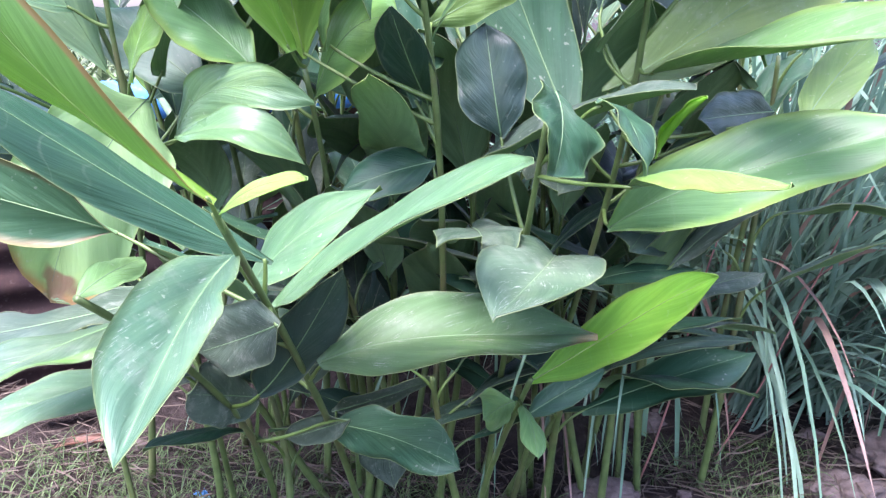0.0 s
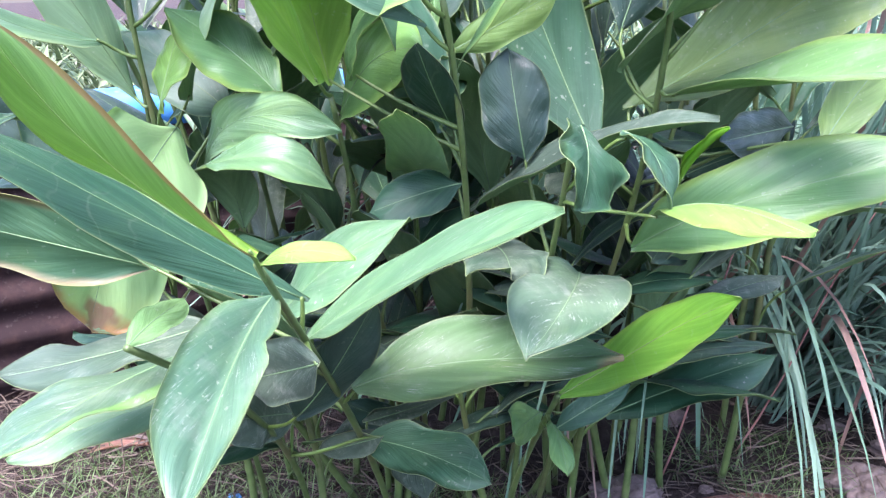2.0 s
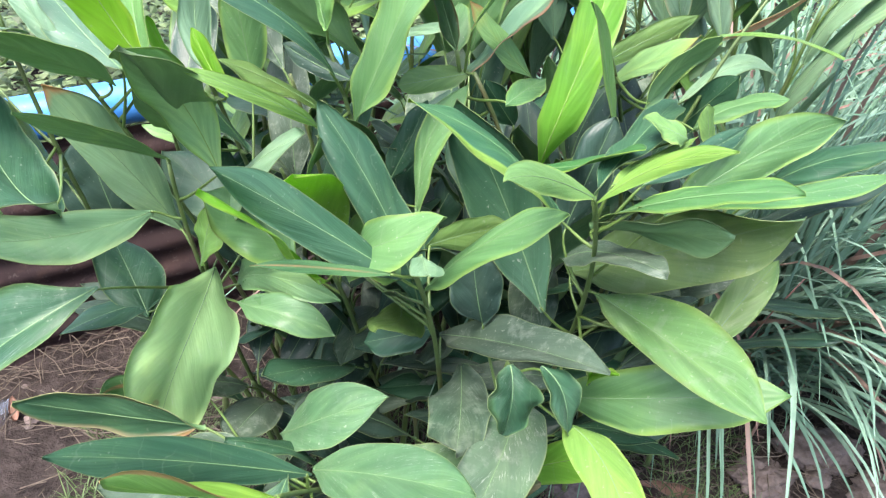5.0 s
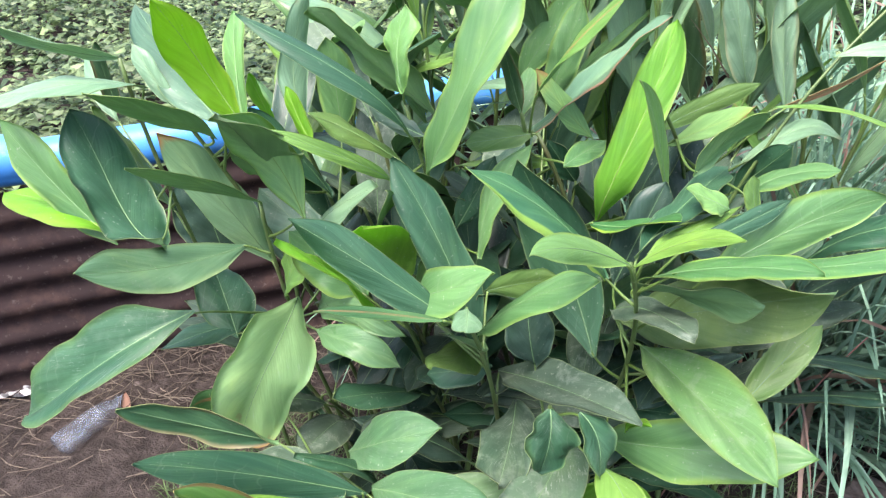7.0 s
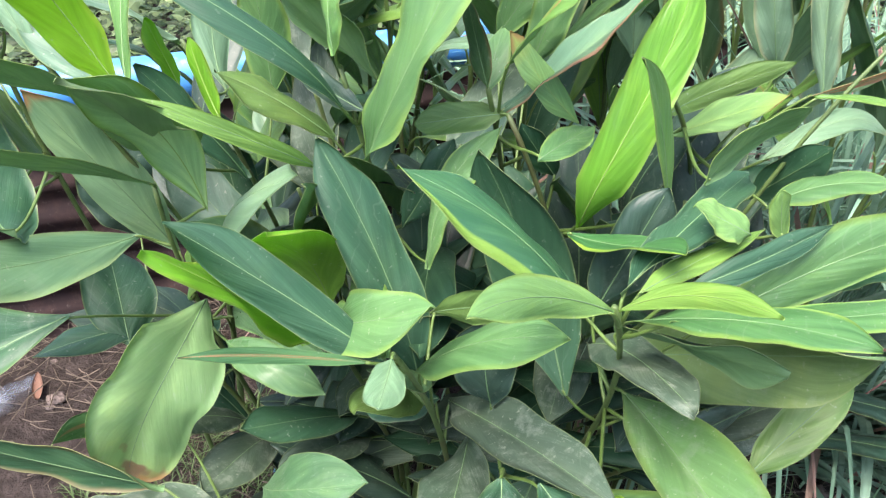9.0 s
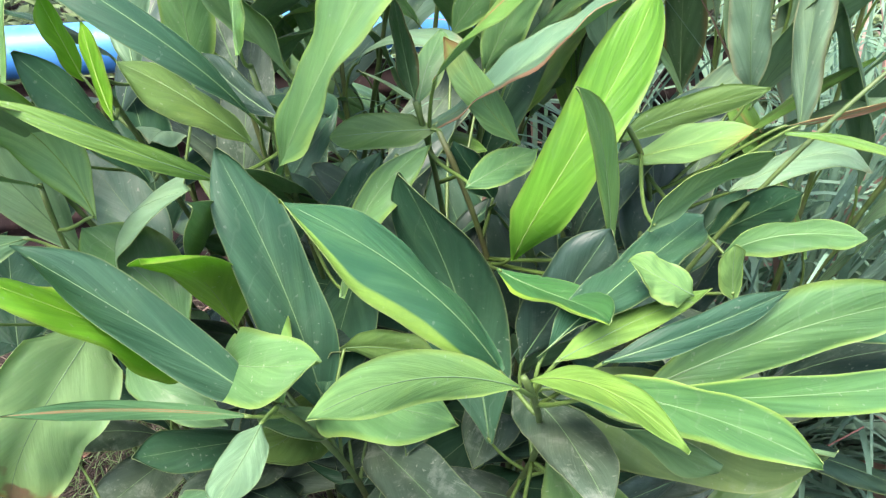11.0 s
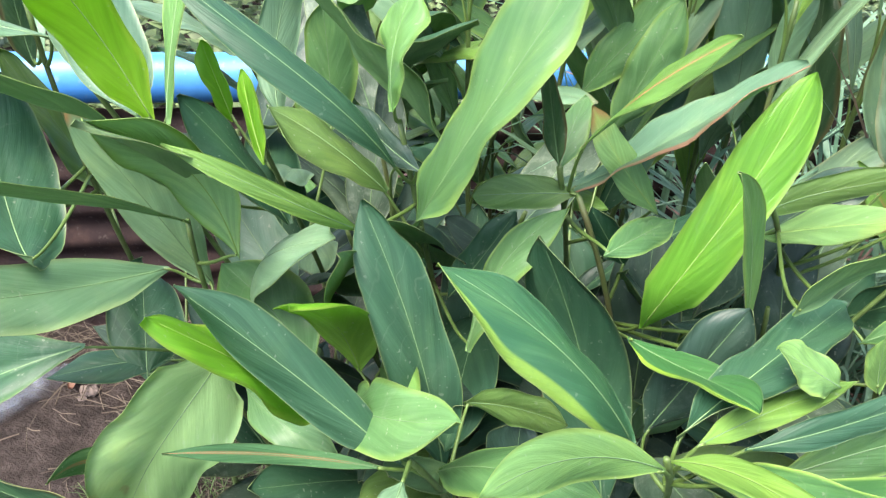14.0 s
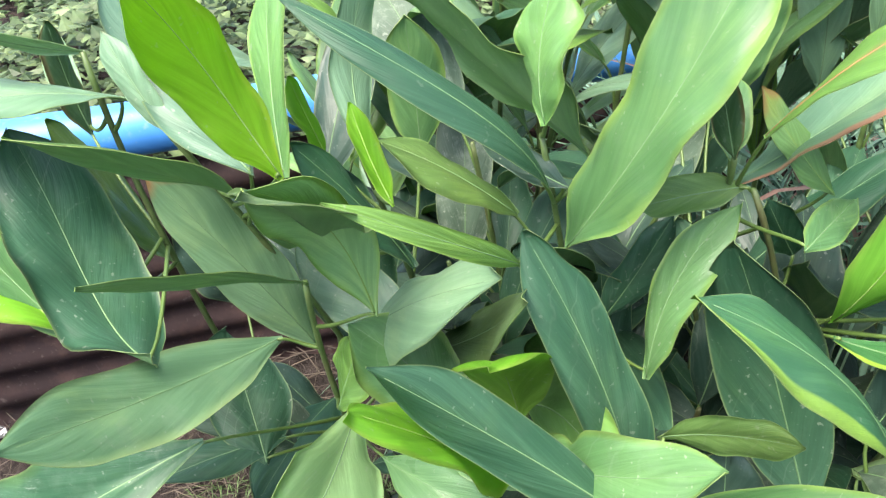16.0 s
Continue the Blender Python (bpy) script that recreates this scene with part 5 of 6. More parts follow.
sheath(shoot, [(-0.212, 0.912, 0.282), (-0.165, 0.885, 0.294), (-0.123, 0.861, 0.337), (-0.098, 0.848, 0.339)])
leaf(shoot, (-0.176, 0.793, 0.392), (-0.086, 0.751, 0.532), 0.067, -143, 0.06, 'deepshade', fold=-20, curl=(-36, -36))
sheath(shoot, [(-0.217, 0.837, 0.359), (-0.2, 0.82, 0.368), (-0.183, 0.797, 0.381), (-0.173, 0.792, 0.397)])
leaf(shoot, (-0.272, 0.854, 0.395), (-0.46, 0.765, 0.365), 0.073, 12, 0.04, 'half')
sheath(shoot, [(-0.214, 0.878, 0.319), (-0.237, 0.868, 0.343), (-0.257, 0.86, 0.382), (-0.277, 0.852, 0.395)])
leaf(shoot, (-0.236, 0.684, 0.514), (-0.335, 0.522, 0.504), 0.110, -11, 0.01, 'dustlime', fold=(14, 14), curl=(24, 24), skew=0.17, swerve=0.05, twist=0)
sheath(shoot, [(-0.24, 0.651, 0.512), (-0.239, 0.664, 0.507), (-0.234, 0.682, 0.514), (-0.241, 0.677, 0.513)])
leaf(shoot, (-0.319, 0.872, 0.505), (-0.406, 0.742, 0.612), 0.032, 61, -0.21, 'stripe', fold=(11, -5), curl=(24, 24), skew=-0.24, swerve=0.11, twist=27)
sheath(shoot, [(-0.221, 0.794, 0.398), (-0.26, 0.825, 0.435), (-0.297, 0.861, 0.48), (-0.323, 0.866, 0.51)])
leaf(shoot, (-0.252, 0.583, 0.56), (-0.236, 0.677, 0.562), 0.030, -24, 0.06, 'midpale')
shoot = cane('young galangal shoot with small curled leaves', [(0.04, 1.06, 0.03), (0.048, 1.028, 0.159), (0.073, 0.926, 0.281), (0.093, 0.839, 0.389)])
leaf(shoot, (0.085, 0.936, 0.32), (0.043, 0.81, 0.358), 0.048, 54, 0.02, 'midpale', curl=(70, 50), wave=1.2)
sheath(shoot, [(0.071, 0.935, 0.268), (0.076, 0.935, 0.285), (0.081, 0.936, 0.31), (0.083, 0.931, 0.322)])
leaf(shoot, (0.088, 0.843, 0.345), (0.171, 0.852, 0.395), 0.032, -52, 0.06, 'deep')
sheath(shoot, [(0.083, 0.884, 0.333), (0.085, 0.868, 0.335), (0.087, 0.854, 0.344), (0.093, 0.844, 0.348)])
leaf(shoot, (0.084, 0.834, 0.363), (0.092, 0.746, 0.35), 0.029, 29, 0.06, 'midpale', curl=(50, 60), wave=1.2)
sheath(shoot, [(0.086, 0.871, 0.35), (0.085, 0.856, 0.353), (0.083, 0.84, 0.364), (0.084, 0.828, 0.362)])
leaf(shoot, (0.091, 0.854, 0.378), (0.25, 0.759, 0.523), 0.059, -60, -0.10, 'vivid', fold=(14, 15), curl=(24, 24), skew=0.37, swerve=-0.06, twist=9)
sheath(shoot, [(0.093, 0.839, 0.389), (0.092, 0.845, 0.379), (0.087, 0.854, 0.377), (0.096, 0.851, 0.383)])
shoot = cane('galangal shoot with grey upright leaves at the back', [(-0.24, 1.3, 0.03), (-0.25, 1.26, 0.355), (-0.283, 1.143, 0.662), (-0.311, 1.027, 0.932)])
leaf(shoot, (-0.33, 0.991, 0.841), (-0.307, 0.777, 1.055), 0.091, 9, 0.01, 'olive', fold=(35, 13), curl=(24, 24), skew=0.18, swerve=-0.04, twist=26)
sheath(shoot, [(-0.296, 1.088, 0.786), (-0.31, 1.049, 0.802), (-0.324, 1.014, 0.826), (-0.329, 0.985, 0.847)])
leaf(shoot, (-0.261, 1.014, 0.821), (-0.355, 0.967, 0.977), 0.057, 22, 0.03, 'deep', fold=(8, 6), curl=(24, 24), skew=0.22, swerve=0.01, twist=10)
sheath(shoot, [(-0.296, 1.088, 0.786), (-0.282, 1.058, 0.794), (-0.265, 1.03, 0.809), (-0.265, 1.012, 0.828)])
leaf(shoot, (-0.298, 1.196, 0.841), (-0.313, 1.199, 1.003), 0.066, 62, -0.01, 'mid', fold=(9, 10), curl=(24, 24), skew=0.20, swerve=0.01, twist=-2)
sheath(shoot, [(-0.29, 1.111, 0.727), (-0.293, 1.145, 0.767), (-0.296, 1.179, 0.812), (-0.299, 1.197, 0.849)])
leaf(shoot, (-0.361, 1.072, 0.895), (-0.394, 1.07, 0.987), 0.036, 6, -0.00, 'lime', fold=(8, 8), curl=(24, 24), skew=0.20, swerve=-0.00, twist=11)
sheath(shoot, [(-0.303, 1.062, 0.85), (-0.326, 1.066, 0.862), (-0.347, 1.07, 0.881), (-0.363, 1.072, 0.903)])
leaf(shoot, (-0.269, 0.982, 0.914), (-0.321, 1.033, 0.986), 0.031, 65, 0.01, 'lime', fold=(10, 13), curl=(24, 24), skew=0.19, swerve=-0.03, twist=-14)
sheath(shoot, [(-0.307, 1.046, 0.886), (-0.292, 1.02, 0.891), (-0.273, 0.991, 0.904), (-0.273, 0.986, 0.92)])
leaf(shoot, (-0.327, 1.121, 0.873), (-0.349, 1.236, 1.066), 0.056, -44, -0.19, 'grey', fold=(7, 6), curl=(24, 24), skew=0.17, swerve=-0.00, twist=1)
sheath(shoot, [(-0.311, 1.027, 0.932), (-0.318, 1.065, 0.902), (-0.323, 1.099, 0.879), (-0.328, 1.125, 0.879)])


leaf(shoot, (-0.276, 1.06, 0.66), (-0.43, 1.13, 0.76), 0.085, 40, 0.03, 'greyd')
sheath(shoot, [(-0.27, 1.14, 0.6), (-0.27, 1.11, 0.62), (-0.272, 1.08, 0.645), (-0.28, 1.06, 0.662)])


# blades that have dropped off, by shoot
BARE = {100: (2, 4), 102: (6, 7), 103: (4, 6, 7), 104: (7,), 107: (4,), 120: (2, 4, 5, 6), 121: (1, 3), 140: (4,), 141: (3,), 171: (5,), 173: (6,), 175: (6,), 177: (6,), 178: (4,)}

# ---- the crowd of shoots behind: same plant, inner ones given shade as darker leaf colours ----
def back_shoot(root, top, count, tones, seed, low=0.35, size=0.27, steep=(0.1, 0.75), slim=1.0):
    """A shoot whose blades leave it left and right in turn, arching outwards."""
    rng = random.Random(seed)
    root, top = Vector(root), Vector(top)
    root += Vector((rng.uniform(-0.13, 0.13), rng.uniform(-0.04, 0.09), 0))
    c1 = root + (top - root) * 0.4 + Vector((rng.uniform(-0.05, 0.05), 0.02, 0.05))
    path = [root, c1, c1.lerp(top, 0.6), top]
    shoot = cane("shaded galangal shoot with dark green leaves deep in the clump", path, 0.0068, 0.003)
    spin = rng.uniform(0, math.tau)
    for i in range(count):
        u = low + (1 - low) * (i + 0.5) / count
        p = bez(path, min(u, 1.0))
        a = spin + math.pi * i + rng.uniform(-0.55, 0.55)
        rise = rng.uniform(*steep) + 0.9 * max(0.0, u - 0.75)
        d = Vector((math.cos(a), math.sin(a) * 0.8 - 0.1, rise)).normalized()
        long = size * rng.uniform(0.75, 1.15)
        b = p + d * 0.035
        t = b + d * long + Vector((0, 0, -0.05 * rng.random()))
        look_of = (long * rng.uniform(0.27, 0.34) * slim, rng.uniform(-25, 25), rng.uniform(0.03, 0.12), rng.choice(tones))
        if i in BARE.get(seed, ()):
            continue
        leaf(shoot, b, t, *look_of)
        sheath(shoot, [bez(path, max(u - 0.08, 0)), p.lerp(b, 0.2), b + d * 0.006])


# tones for inner shoots, with shade put into the leaf colour
SHADE = ("deep", "deep", "deepshade", "deepshade", "dusty")
BACKS = ("mid", "grey", "grey", "midpale", "deep", "midb")
THIN = ("grey", "grey", "midb", "pale", "greyb", "midpale", "orange2")
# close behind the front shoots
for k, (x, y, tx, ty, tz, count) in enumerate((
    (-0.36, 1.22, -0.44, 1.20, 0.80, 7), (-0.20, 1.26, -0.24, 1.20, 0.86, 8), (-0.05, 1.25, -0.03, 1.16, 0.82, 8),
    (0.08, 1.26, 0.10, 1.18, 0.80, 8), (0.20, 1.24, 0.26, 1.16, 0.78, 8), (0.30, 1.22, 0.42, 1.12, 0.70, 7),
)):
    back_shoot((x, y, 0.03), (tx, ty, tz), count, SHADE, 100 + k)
# second row, taller
for k, (x, y, tx, ty, tz, count) in enumerate((
    (-0.14, 1.38, -0.20, 1.40, 1.00, 9), (0.02, 1.40, 0.02, 1.42, 1.02, 9), (-0.30, 1.36, -0.34, 1.36, 0.92, 8), (-0.06, 1.52, -0.08, 1.56, 1.05, 8),
    (-0.44, 1.34, -0.50, 1.34, 0.84, 8), (-0.38, 1.44, -0.40, 1.48, 0.98, 8), (-0.26, 1.46, -0.26, 1.50, 1.02, 8), (-0.16, 1.50, -0.14, 1.55, 1.04, 8),
)):
    back_shoot((x, y, 0.03), (tx, ty, tz), count, BACKS, 106 + k, 0.4, 0.27, (0.4, 1.6), 0.85)
# narrow-leaved shoots towards the lemongrass
for k, (x, y, tx, ty, tz, count) in enumerate((
    (0.16, 1.38, 0.20, 1.38, 1.05, 9), (0.32, 1.36, 0.40, 1.36, 1.04, 9), (0.44, 1.34, 0.56, 1.30, 0.95, 7), (0.10, 1.52, 0.10, 1.56, 1.08, 8),
    (0.28, 1.50, 0.32, 1.54, 1.10, 8), (0.40, 1.50, 0.48, 1.52, 1.06, 8), (0.22, 1.62, 0.24, 1.68, 1.1, 8), (0.02, 1.62, 0.02, 1.68, 1.1, 8),
)):
    back_shoot((x, y, 0.03), (tx, ty, tz), count, THIN, 120 + k, 0.45, 0.34, (1.0, 3.2), 0.62)
# the last row, before the fence
for k, (x, y, tz) in enumerate(((-0.16, 1.72, 0.98), (-0.05, 1.76, 1.02), (0.06, 1.74, 1.0), (0.16, 1.78, 1.04), (0.12, 1.66, 1.06))):
    back_shoot((x, y, 0.04), (x * 1.05, y, tz), 8, ("pale", "grey", "midpale", "grey", "greyb", "midb"), 190 + k, 0.4, 0.38, (1.2, 3.4), 0.58)
# a lean stem that reaches out over the lemongrass
reach = cane("slender yellow-green galangal stem leaning over the lemongrass", [(0.22, 1.2, 0.03), (0.2, 1.1, 0.5), (0.3, 1.03, 0.94), (0.52, 1.2, 1.1)], 0.0046, 0.0022)
leaf(reach, (0.36, 1.09, 0.97), (0.53, 1.1, 0.94), 0.036, 10, 0.08, "midb")
leaf(reach, (0.43, 1.13, 1.03), (0.62, 1.16, 1.05), 0.034, -15, 0.06, "grey")
# short shoots close to the rusty sheet
for k, (x, y, tz) in enumerate(((-0.44, 1.52, 0.60), (-0.32, 1.60, 0.62), (-0.20, 1.66, 0.64), (-0.08, 1.70, 0.64))):
    back_shoot((x, y, 0.04), (x * 1.02, y - 0.02, tz), 8, ("mid", "midpale", "oliveg", "deep"), 210 + k, 0.35, 0.26, (0.3, 1.3), 0.9)
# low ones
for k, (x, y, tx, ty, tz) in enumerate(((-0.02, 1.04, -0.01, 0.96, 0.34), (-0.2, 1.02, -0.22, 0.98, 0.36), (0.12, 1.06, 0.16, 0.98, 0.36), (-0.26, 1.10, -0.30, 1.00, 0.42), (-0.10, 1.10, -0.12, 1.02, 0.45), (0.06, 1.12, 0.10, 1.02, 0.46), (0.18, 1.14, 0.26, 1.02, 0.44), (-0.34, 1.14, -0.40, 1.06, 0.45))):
    back_shoot((x, y, 0.03), (tx, ty, tz), 7, ("deepshade", "dusty", "deep"), 140 + k, 0.35, 0.23)
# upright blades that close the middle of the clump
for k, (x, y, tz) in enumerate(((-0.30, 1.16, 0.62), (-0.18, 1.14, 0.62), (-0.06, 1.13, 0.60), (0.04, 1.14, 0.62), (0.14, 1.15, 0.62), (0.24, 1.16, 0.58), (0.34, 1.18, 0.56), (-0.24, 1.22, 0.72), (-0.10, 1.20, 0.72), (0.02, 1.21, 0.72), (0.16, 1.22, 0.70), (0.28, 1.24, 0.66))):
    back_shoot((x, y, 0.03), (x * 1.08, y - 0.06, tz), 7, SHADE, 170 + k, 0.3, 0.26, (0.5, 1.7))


# ---- the lemongrass ----
def grass_blade(bm, base, way, long, width, droop, twist, rng):
    """A ribbon that rises along way and then hangs over."""
    k = 12
    p = Vector(base)
    d = Vector(way).normalized()
    side = d.cross(Vector((0, 0, 1)))
    if side.length < 1e-3:
        side = Vector((1, 0, 0))
    side.normalize()
    rows = []
    for i in range(k + 1):
        u = i / k
        w = width * (0.55 + 0.9 * u if u < 0.35 else 0.87 * (1 - (u - 0.35) / 0.65) ** 0.7 + 0.02)
        sd = (side * math.cos(twist * u) + d.cross(side) * math.sin(twist * u))
        nrm = sd.cross(d)
        rows.append((bm.verts.new(p - sd * w / 2), bm.verts.new(p + nrm * w * -0.18), bm.verts.new(p + sd * w / 2)))
        d = (d + Vector((0, 0, -droop * (0.3 + 1.4 * u)))).normalized()
        p = p + d * long / k
    for a, b in zip(rows, rows[1:]):
        bm.faces.new((a[0], a[1], b[1], b[0]))
        bm.faces.new((a[1], a[2], b[2], b[1]))


def lemongrass(centre, count, reach, seed, label, lean=(0, 0), single=False, hang=None):
    """A tussock. Where it stands near, every blade is a piece of its own on one of some shared shapes."""
    rng = random.Random(seed)
    root = new("lemongrass_clump")
    root.location = centre
    tagged(root, label, "grass", "lemongrass clumps")

    hang = hang or ((0.13, 0.3) if single else (0.13, 0.36))

    def one(bm, base, way, size, width):
        grass_blade(bm, base, way, size, width, rng.uniform(*hang), rng.uniform(-0.8, 0.8), rng)

    if single:
        shapes = []
        for k in range(48):
            bm = bmesh.new()
            el = radians(rng.uniform(52, 86))
            one(bm, (0, 0, 0), (math.cos(el), 0, math.sin(el)), reach * rng.uniform(0.5, 1.2), rng.uniform(0.010, 0.020))
            me = bpy.data.meshes.new("blade")
            bm.to_mesh(me)
            bm.free()
            me.polygons.foreach_set("use_smooth", [True] * len(me.polygons))
            me.materials.append(GRASS_ONE if k % 24 else DRY_ONE)
            shapes.append(me)
        for k in range(count):
            ob = new("blade", shapes[k % len(shapes)])
            ob.parent = root
            a = math.atan2(lean[1], lean[0]) + max(-0.9, min(0.9, rng.gauss(0.0, 0.5)))
            r = rng.uniform(0.0, 0.12)
            ob.matrix_basis = Matrix.Translation((math.cos(a) * r, math.sin(a) * r, rng.uniform(0.0, 0.03))) @ Euler((rng.uniform(-0.25, 0.25), rng.uniform(-0.2, 0.2), a)).to_matrix().to_4x4()
        return
    for name, mat, share in (("foliage", GRASS, 1.0), ("dry_foliage", DRYBLADE, 0.12)):
        bm = bmesh.new()
        for _ in range(int(count * share)):
            a = rng.uniform(0, math.tau)
            el = radians(rng.uniform(42, 86))
            way = Vector((math.cos(a) * math.cos(el) + lean[0], math.sin(a) * math.cos(el) + lean[1], math.sin(el)))
            r = rng.uniform(0, 0.13)
            one(bm, (math.cos(a) * r, math.sin(a) * r, rng.uniform(0, 0.05)), way, reach * rng.uniform(0.6, 1.15), rng.uniform(0.009, 0.017))
        tagged(part(name, bm, mat, root), kind="stuff")


lemongrass((0.50, 1.50, 0.05), 300, 0.8, 5, "lemongrass clump with long arching blue-green blades beside the galangal", (0.95, -0.35), True, (0.11, 0.22))
lemongrass((0.68, 1.54, 0.05), 300, 0.9, 6, "lemongrass clump with broad hanging blue-green blades over the soil", (0.6, -0.75), True, (0.11, 0.23))
lemongrass((0.48, 1.85, 0.06), 230, 1.05, 8, "lemongrass clump behind the galangal with tall crossing blades")
lemongrass((0.12, 1.9, 0.06), 170, 0.95, 15, "lemongrass clump close to the fence behind the galangal")
lemongrass((0.70, 1.68, 0.06), 260, 1.1, 9, "tall lemongrass clump with pale upright blades behind the galangal", (0.42, 0.3), hang=(0.05, 0.15))
lemongrass((1.2, 1.85, 0.06), 300, 1.1, 11, "lemongrass clump further back with dense tangled blades")
lemongrass((0.85, 2.3, 0.06), 240, 1.1, 12, "far lemongrass clump with thin tangled blades")


# ---- creepers behind the fence, straw and turf ----
def creeper_bank():
    rng = random.Random(21)
    bm = bmesh.new()
    for _ in range(62000):
        x = rng.uniform(-4.2, 1.6)
        edge = max(0.9 + 0.3 * noise.noise((x * 1.4, 5.0, 2.0)), 2.16 + 0.57 * x)
        y = edge + 0.12 + 3.6 * rng.random() ** 1.3
        cover = noise.noise((x * 1.1, y * 1.1, 9.0))
        fringe = min(x + 4.3, 1.6 - x, y - edge + 0.35) - 0.4 * noise.noise((x * 2.1, y * 2.1, 4.0))
        if fringe < 0.7 * rng.random() - 0.2:
            continue
        if cover < -0.45 and rng.random() < 0.6:
            continue
        z = ground_height(x, y) + (0.02 + 0.22 * rng.random()) * max(0.25, 0.75 + cover)
        a, tilt = rng.uniform(0, math.tau), rng.uniform(-0.7, 0.7)
        r = rng.uniform(0.010, 0.028)
        ax = Vector((math.cos(a), math.sin(a), tilt * 0.6)) * r
        ay = Vector((-math.sin(a), math.cos(a), rng.uniform(-0.6, 0.6))) * r * 0.75
        c = Vector((x, y, z))
        up = ax.cross(ay).normalized() * r * 0.25
        v = [bm.verts.new(q) for q in (c - ax, c - ax * 0.2 + ay - up, c + ax, c - ax * 0.2 - ay - up, c + up * 0.4)]
        for i in range(4):
            bm.faces.new((v[i], v[(i + 1) % 4], v[4]))
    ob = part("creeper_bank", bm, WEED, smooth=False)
    tagged(ob, "low bank of small-leaved creepers and weeds on rough ground", "weeds", kind="stuff")


creeper_bank()


def far_weeds():
    # taller tufts over the rough ground further off
    rng = random.Random(23)
    bm = bmesh.new()
    for _ in range(16000):
        x, y = rng.uniform(-11.0, 5.0), rng.uniform(1.5, 13.0)
        if y < 4.4 and -4.0 < x or y < 2.6 + 0.57 * x or noise.noise((x * 0.8, y * 0.8, 2.0)) < -0.35:
            continue
        z = ground_height(x, y)
        a = rng.uniform(0, math.tau)
        grass_blade(bm, (x, y, z), (math.cos(a) * 0.5, math.sin(a) * 0.5, 0.9), rng.uniform(0.15, 0.5), rng.uniform(0.02, 0.06), rng.uniform(0.05, 0.25), 0.4, rng)
    tagged(part("far_weeds", bm, WEED), "rank green weeds on the rough ground further off", "weeds", kind="stuff")


far_weeds()


def ground_cover():
    rng = random.Random(31)
    bm = bmesh.new()
    for _ in range(7000):
        x, y = rng.uniform(-1.5, 1.5), rng.uniform(0.55, 1.9)
        if noise.noise((x * 2.2, y * 2.2, 3.0)) < -0.12 and rng.random() < 0.8:
            continue
        z = ground_height(x, y) + rng.uniform(0.002, 0.02)
        a = rng.uniform(0, math.tau)
        long, w = rng.uniform(0.015, 0.13), rng.uniform(0.0004, 0.0014)
        d = Vector((math.cos(a), math.sin(a), rng.uniform(-0.12, 0.3)))
        s = Vector((-math.sin(a), math.cos(a), 0))
        b1 = d + s * rng.uniform(-0.5, 0.5)
        p = [Vector((x, y, z)), Vector((x, y, z)) + d * long * 0.5, Vector((x, y, z)) + (d + b1) * long * 0.5]
        v = []
        for q in p:
            v.append((bm.verts.new(q - s * w), bm.verts.new(q + Vector((0, 0, w * 1.3))), bm.verts.new(q + s * w)))
        for m0, m1 in zip(v, v[1:]):
            bm.faces.new((m0[0], m0[1], m1[1], m1[0]))
            bm.faces.new((m0[1], m0[2], m1[2], m1[1]))
    tagged(part("straw_litter", bm, STRAW, smooth=False), "dry straw and twigs scattered over the soil", "straw", kind="stuff")
    bm = bmesh.new()
    for _ in range(6000):
        x, y = rng.uniform(-0.72, 0.6), rng.uniform(0.72, 1.35)
        if noise.noise((x * 3, y * 3, 13.0)) < -0.12:
            continue
        a = rng.uniform(0, math.tau)
        grass_blade(bm, (x, y, ground_height(x, y) - 0.004), (math.cos(a) * 0.7, math.sin(a) * 0.7, 0.9), rng.uniform(0.03, 0.085), rng.uniform(0.0015, 0.003), rng.uniform(0.05, 0.2), 0.3, rng)
    tagged(part("turf_grass", bm, TURF), "sparse short green grass growing in the soil", "grass", kind="stuff")


ground_cover()


def clod(x, y, r, seed):
    bm = bmesh.new()
    bmesh.ops.create_icosphere(bm, subdivisions=5 if r > 0.03 else 4, radius=r)
    for v in bm.verts:
        k = v.co.normalized()
        o = Vector((seed * 3.1, seed, 0))
        f = 1 + 0.34 * noise.noise(k * 1.5 + o) + 0.2 * noise.noise(k * 3.7 + o) + 0.10 * noise.noise(k * 9 + o) + 0.06 * noise.noise(k * 22 + o)
        v.co = Vector((k.x * 1.25, k.y, k.z * 0.62)) * r * f
    ob = part("soil_clod", bm, CLOD)
    ob.location = (x, y, ground_height(x, y) + r * 0.2)
    tagged(ob, "pale dried clod of earth lying on the soil", "clod", "clods of earth")


rng = random.Random(77)
CLODS = [(0.24, 1.16, 0.042), (0.62, 1.2, 0.045), (0.74, 1.27, 0.06), (0.83, 1.16, 0.045), (0.9, 1.35, 0.05), (0.55, 1.06, 0.03)]
for _ in range(16):
    CLODS.append((rng.uniform(0.3, 1.05), rng.uniform(0.95, 1.5), rng.uniform(0.008, 0.026)))
for _ in range(14):
    CLODS.append((rng.uniform(-1.25, -0.45), rng.uniform(0.9, 1.4), rng.uniform(0.006, 0.018)))
for i, (x, y, r) in enumerate(CLODS):
    clod(x, y, r, i + 1)


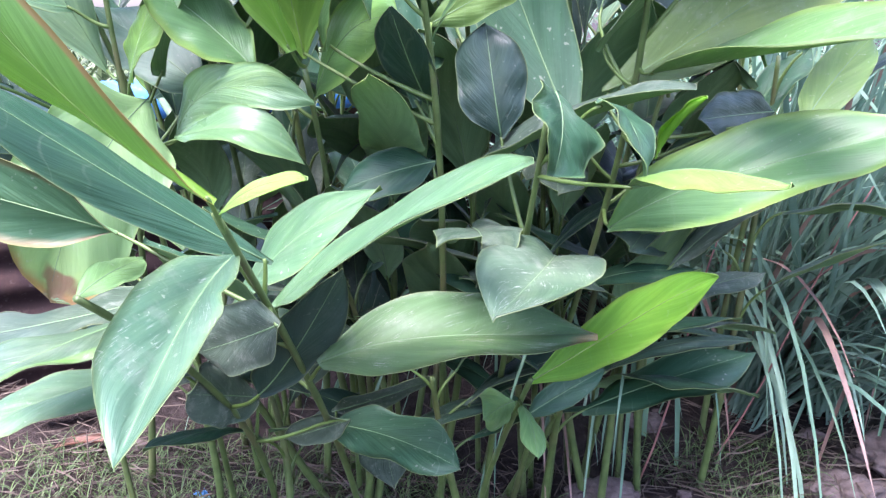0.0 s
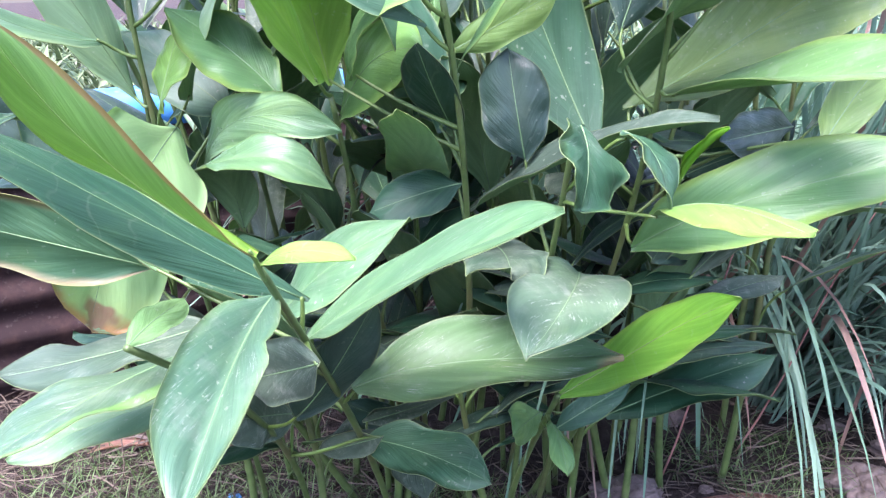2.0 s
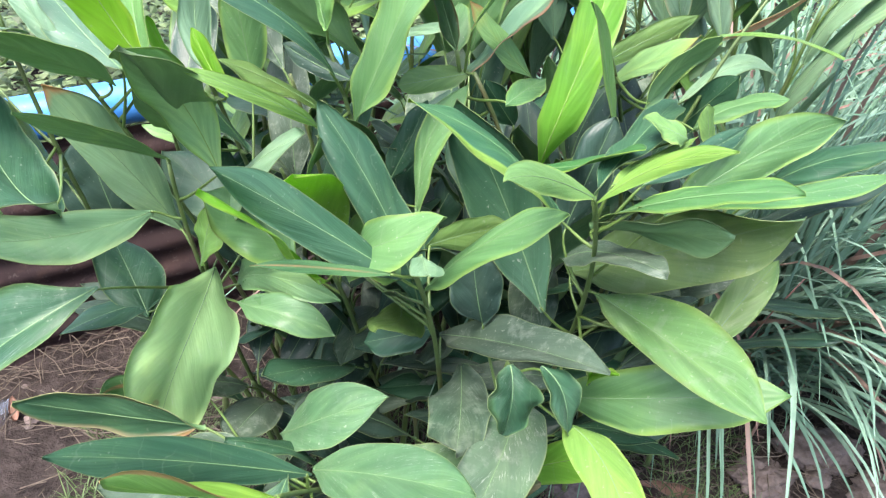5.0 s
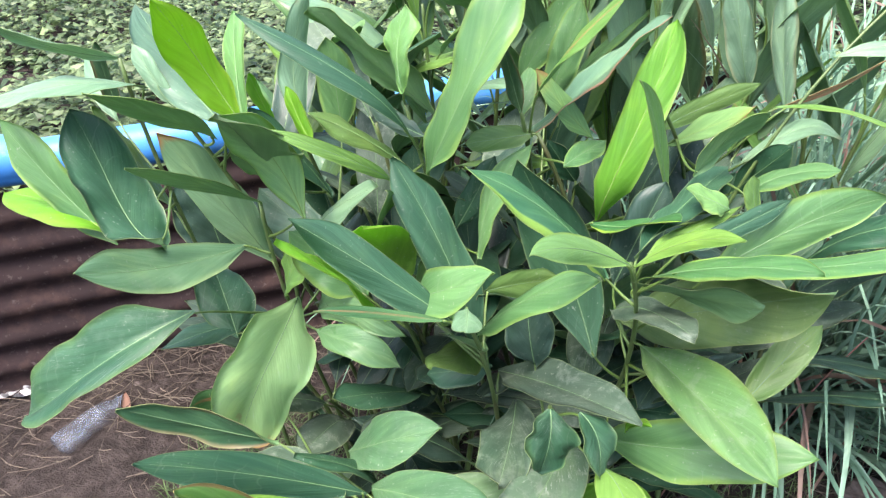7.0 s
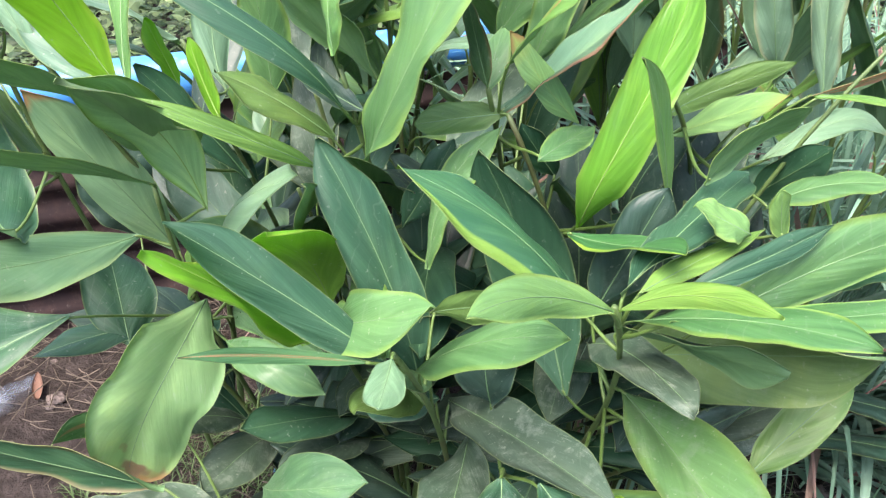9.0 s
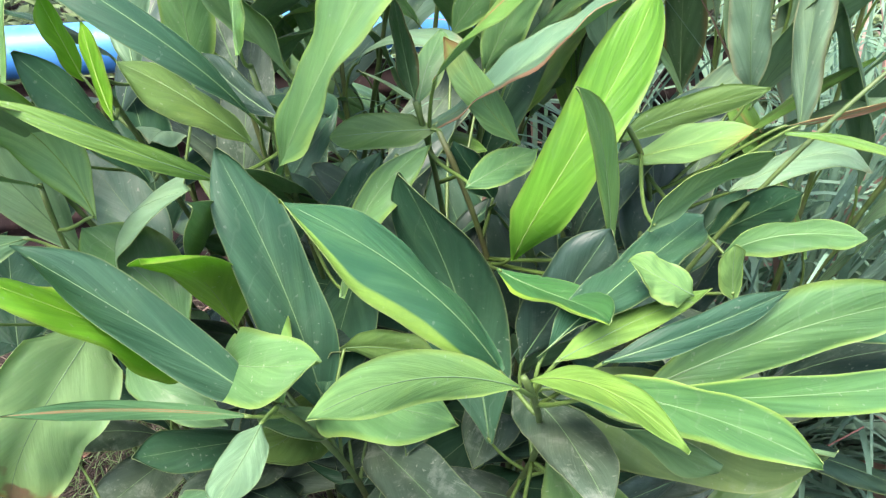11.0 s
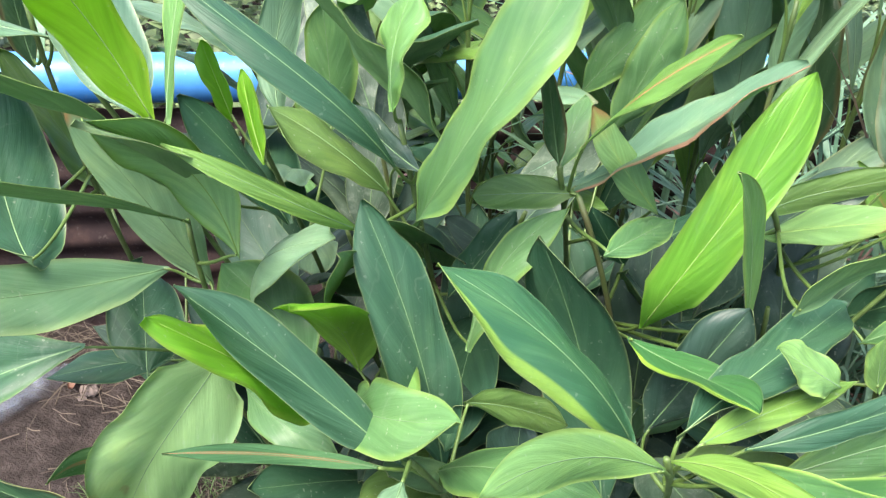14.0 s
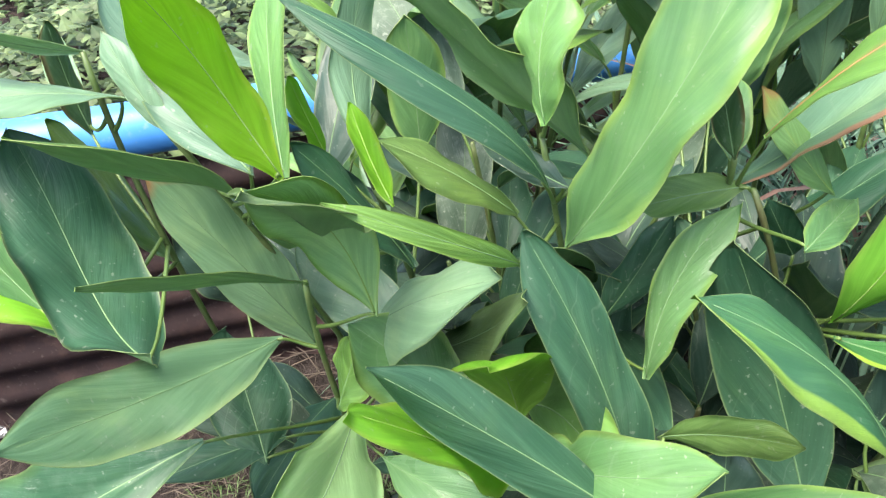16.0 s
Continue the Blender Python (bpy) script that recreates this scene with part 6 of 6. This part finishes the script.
# ---- litter on the ground ----
def plastic_material():
    """Thin clear plastic: mostly see-through, with a gloss."""
    m = Mat("clear_plastic", 0.25, 0.4)
    f = m.noise(m.coords(), 30, 3)
    m.bump(f, 0.35, 0.003)
    m.color(m.mix(m.ramp(f, 0.35, 0.7), (0.13, 0.16, 0.2), (0.26, 0.3, 0.36)))
    see = m.n("ShaderNodeBsdfTransparent")
    mx = m.n("ShaderNodeMixShader")
    m.put(mx.inputs[0], m.math("ADD", m.math("MULTIPLY", m.ramp(f, 0.3, 0.75), -0.28), 0.9))
    m.t.links.new(m.b.outputs[0], mx.inputs[1])
    m.t.links.new(see.outputs[0], mx.inputs[2])
    m.t.links.new(mx.outputs[0], m.t.nodes["Material Output"].inputs[0])
    return m.m


CLEAR = plastic_material()
FOIL = plain("crumpled_foil", (0.62, 0.63, 0.66), 0.28, 0.25, 30, 0.8, 0.9, 0.006)
BLUEFILM = plain("blue_film", (0.10, 0.33, 0.62), 0.4, 0.25, 60, 0.4)
WHITEFILM = plain("white_film", (0.55, 0.54, 0.58), 0.4, 0.2, 40, 0.6, dist=0.004)


def bottle():
    """A crushed clear drinks bottle, lying on its side."""
    root = new("plastic_bottle")
    tagged(root, "crushed clear plastic bottle lying on the bare soil", "bottle")
    prof = [(0.0, 0.012), (0.004, 0.030), (0.02, 0.033), (0.06, 0.031), (0.068, 0.029), (0.076, 0.031), (0.11, 0.032), (0.14, 0.029), (0.165, 0.016), (0.18, 0.0125), (0.196, 0.0125)]
    bm = bmesh.new()
    rings = []
    for x, r in prof:
        ring = []
        for k in range(24):
            a = k * math.tau / 24
            c = 1 + 0.22 * noise.noise((x * 22, math.cos(a) * 1.5, math.sin(a) * 1.5))
            ring.append(bm.verts.new((x, r * c * math.cos(a), r * c * math.sin(a) * 0.72)))
        rings.append(ring)
    for r0, r1 in zip(rings, rings[1:]):
        for k in range(24):
            bm.faces.new((r0[k], r0[(k + 1) % 24], r1[(k + 1) % 24], r1[k]))
    bm.faces.new(rings[0][::-1])
    part("body", bm, CLEAR, root)
    bm = bmesh.new()
    tube(bm, [Vector((0.176, 0, 0)), Vector((0.179, 0, 0)), Vector((0.182, 0, 0))], [0.0145, 0.016, 0.0145], 20)
    part("neck_ring", bm, CLEAR, root)
    root.matrix_world = pose(-0.99, 1.12, ground_height(-0.98, 1.16) + 0.026, 0, 4, 74)


bottle()


def scrap(name, label, category, x, y, size, material, seed, turn, lift=0.012):
    """A crumpled scrap of film or foil."""
    bm = bmesh.new()
    k = 14
    vs = []
    for i in range(k + 1):
        row = []
        for j in range(k + 1):
            u, v = i / k - 0.5, j / k - 0.5
            z = 0.30 * noise.noise((u * 3 + seed, v * 3, 1.0)) + 0.16 * noise.noise((u * 8 + seed, v * 8, 2.0))
            w = 1 + 0.3 * noise.noise((u * 2, v * 2, seed))
            row.append(bm.verts.new((u * size[0] * w, v * size[1] * w, z * min(size))))
        vs.append(row)
    for i in range(k):
        for j in range(k):
            bm.faces.new((vs[i][j], vs[i + 1][j], vs[i + 1][j + 1], vs[i][j + 1]))
    bmesh.ops.solidify(bm, geom=bm.faces[:], thickness=0.0008)
    ob = part(name, bm, material)
    ob.matrix_world = pose(x, y, ground_height(x, y) + lift, 0, 0, turn)
    tagged(ob, label, category)


def dry_stalk(foot, top):
    bm = bmesh.new()
    tube(bm, [Vector(foot).lerp(Vector(top), i / 6) + Vector((0.006 * math.sin(i), 0, 0)) for i in range(7)], [0.0018 - 0.0001 * i for i in range(7)], 7)
    tagged(part("dry_stalk", bm, DRYSTALK), "thin dry pinkish stalk leaning in the lemongrass", "stalk", "dry stalks")


DRYSTALK = plain("dry_stalk_skin", (0.27, 0.13, 0.11), 0.7, 0.3, 40, 0.4)
dry_stalk((0.30, 1.22, 0.04), (0.40, 1.18, 0.50))
dry_stalk((0.44, 1.30, 0.04), (0.60, 1.20, 0.52))

scrap("foil_scrap", "crumpled silver foil wrapper on the soil by the sheet", "litter", -1.22, 1.3, (0.09, 0.04), FOIL, 3.0, 20)
scrap("plastic_scrap", "torn white plastic film lying on the soil", "litter", -0.66, 0.98, (0.10, 0.06), WHITEFILM, 5.0, -15)
scrap("blue_scrap", "torn strip of blue plastic film among the stems", "litter", -0.36, 1.19, (0.018, 0.036), BLUEFILM, 7.0, 30, 0.008)
scrap("paper_scrap", "pale brown-spotted scrap of paper among the creepers", "litter", -0.78, 2.35, (0.16, 0.14), WHITEFILM, 9.0, 10, 0.16)


def dry_leaf(x, y, z, long, turn, tilt, seed):
    """A dead, curled leaf sheath, pinkish brown."""
    bm = bmesh.new()
    k = 10
    rows = []
    for i in range(k + 1):
        u = i / k
        w = 0.16 * long * math.sin(math.pi * min(1, 0.12 + 0.86 * u)) ** 0.8
        row = []
        for j in range(5):
            a = (j / 4 - 0.5) * 2.6
            row.append(bm.verts.new((long * u, w * math.sin(a), w * (1 - math.cos(a)) * 0.8 + 0.12 * long * math.sin(2.4 * u + seed) * u)))
        rows.append(row)
    for i in range(k):
        for j in range(4):
            bm.faces.new((rows[i][j], rows[i + 1][j], rows[i + 1][j + 1], rows[i][j + 1]))
    bmesh.ops.solidify(bm, geom=bm.faces[:], thickness=0.0007)
    ob = part("dead_leaf", bm, DEAD)
    ob.matrix_world = pose(x, y, z, 0, tilt, turn)
    tagged(ob, "dead curled leaf, pinkish brown and dry", "leaf", "dead leaves")


DEAD = plain("dead_leaf_skin", (0.30, 0.17, 0.12), 0.7, 0.35, 35, 0.6)
for k, (x, y, long, turn) in enumerate(((-0.70, 1.42, 0.13, 20), (-0.55, 1.36, 0.1, 200), (-0.62, 1.12, 0.08, 70), (0.5, 1.12, 0.16, 160), (0.66, 1.05, 0.2, 15), (-0.9, 1.25, 0.07, 120), (0.36, 1.14, 0.09, 240), (-0.46, 1.05, 0.07, 310))):
    dry_leaf(x, y, ground_height(x, y) + 0.012, long, turn, -4, k)
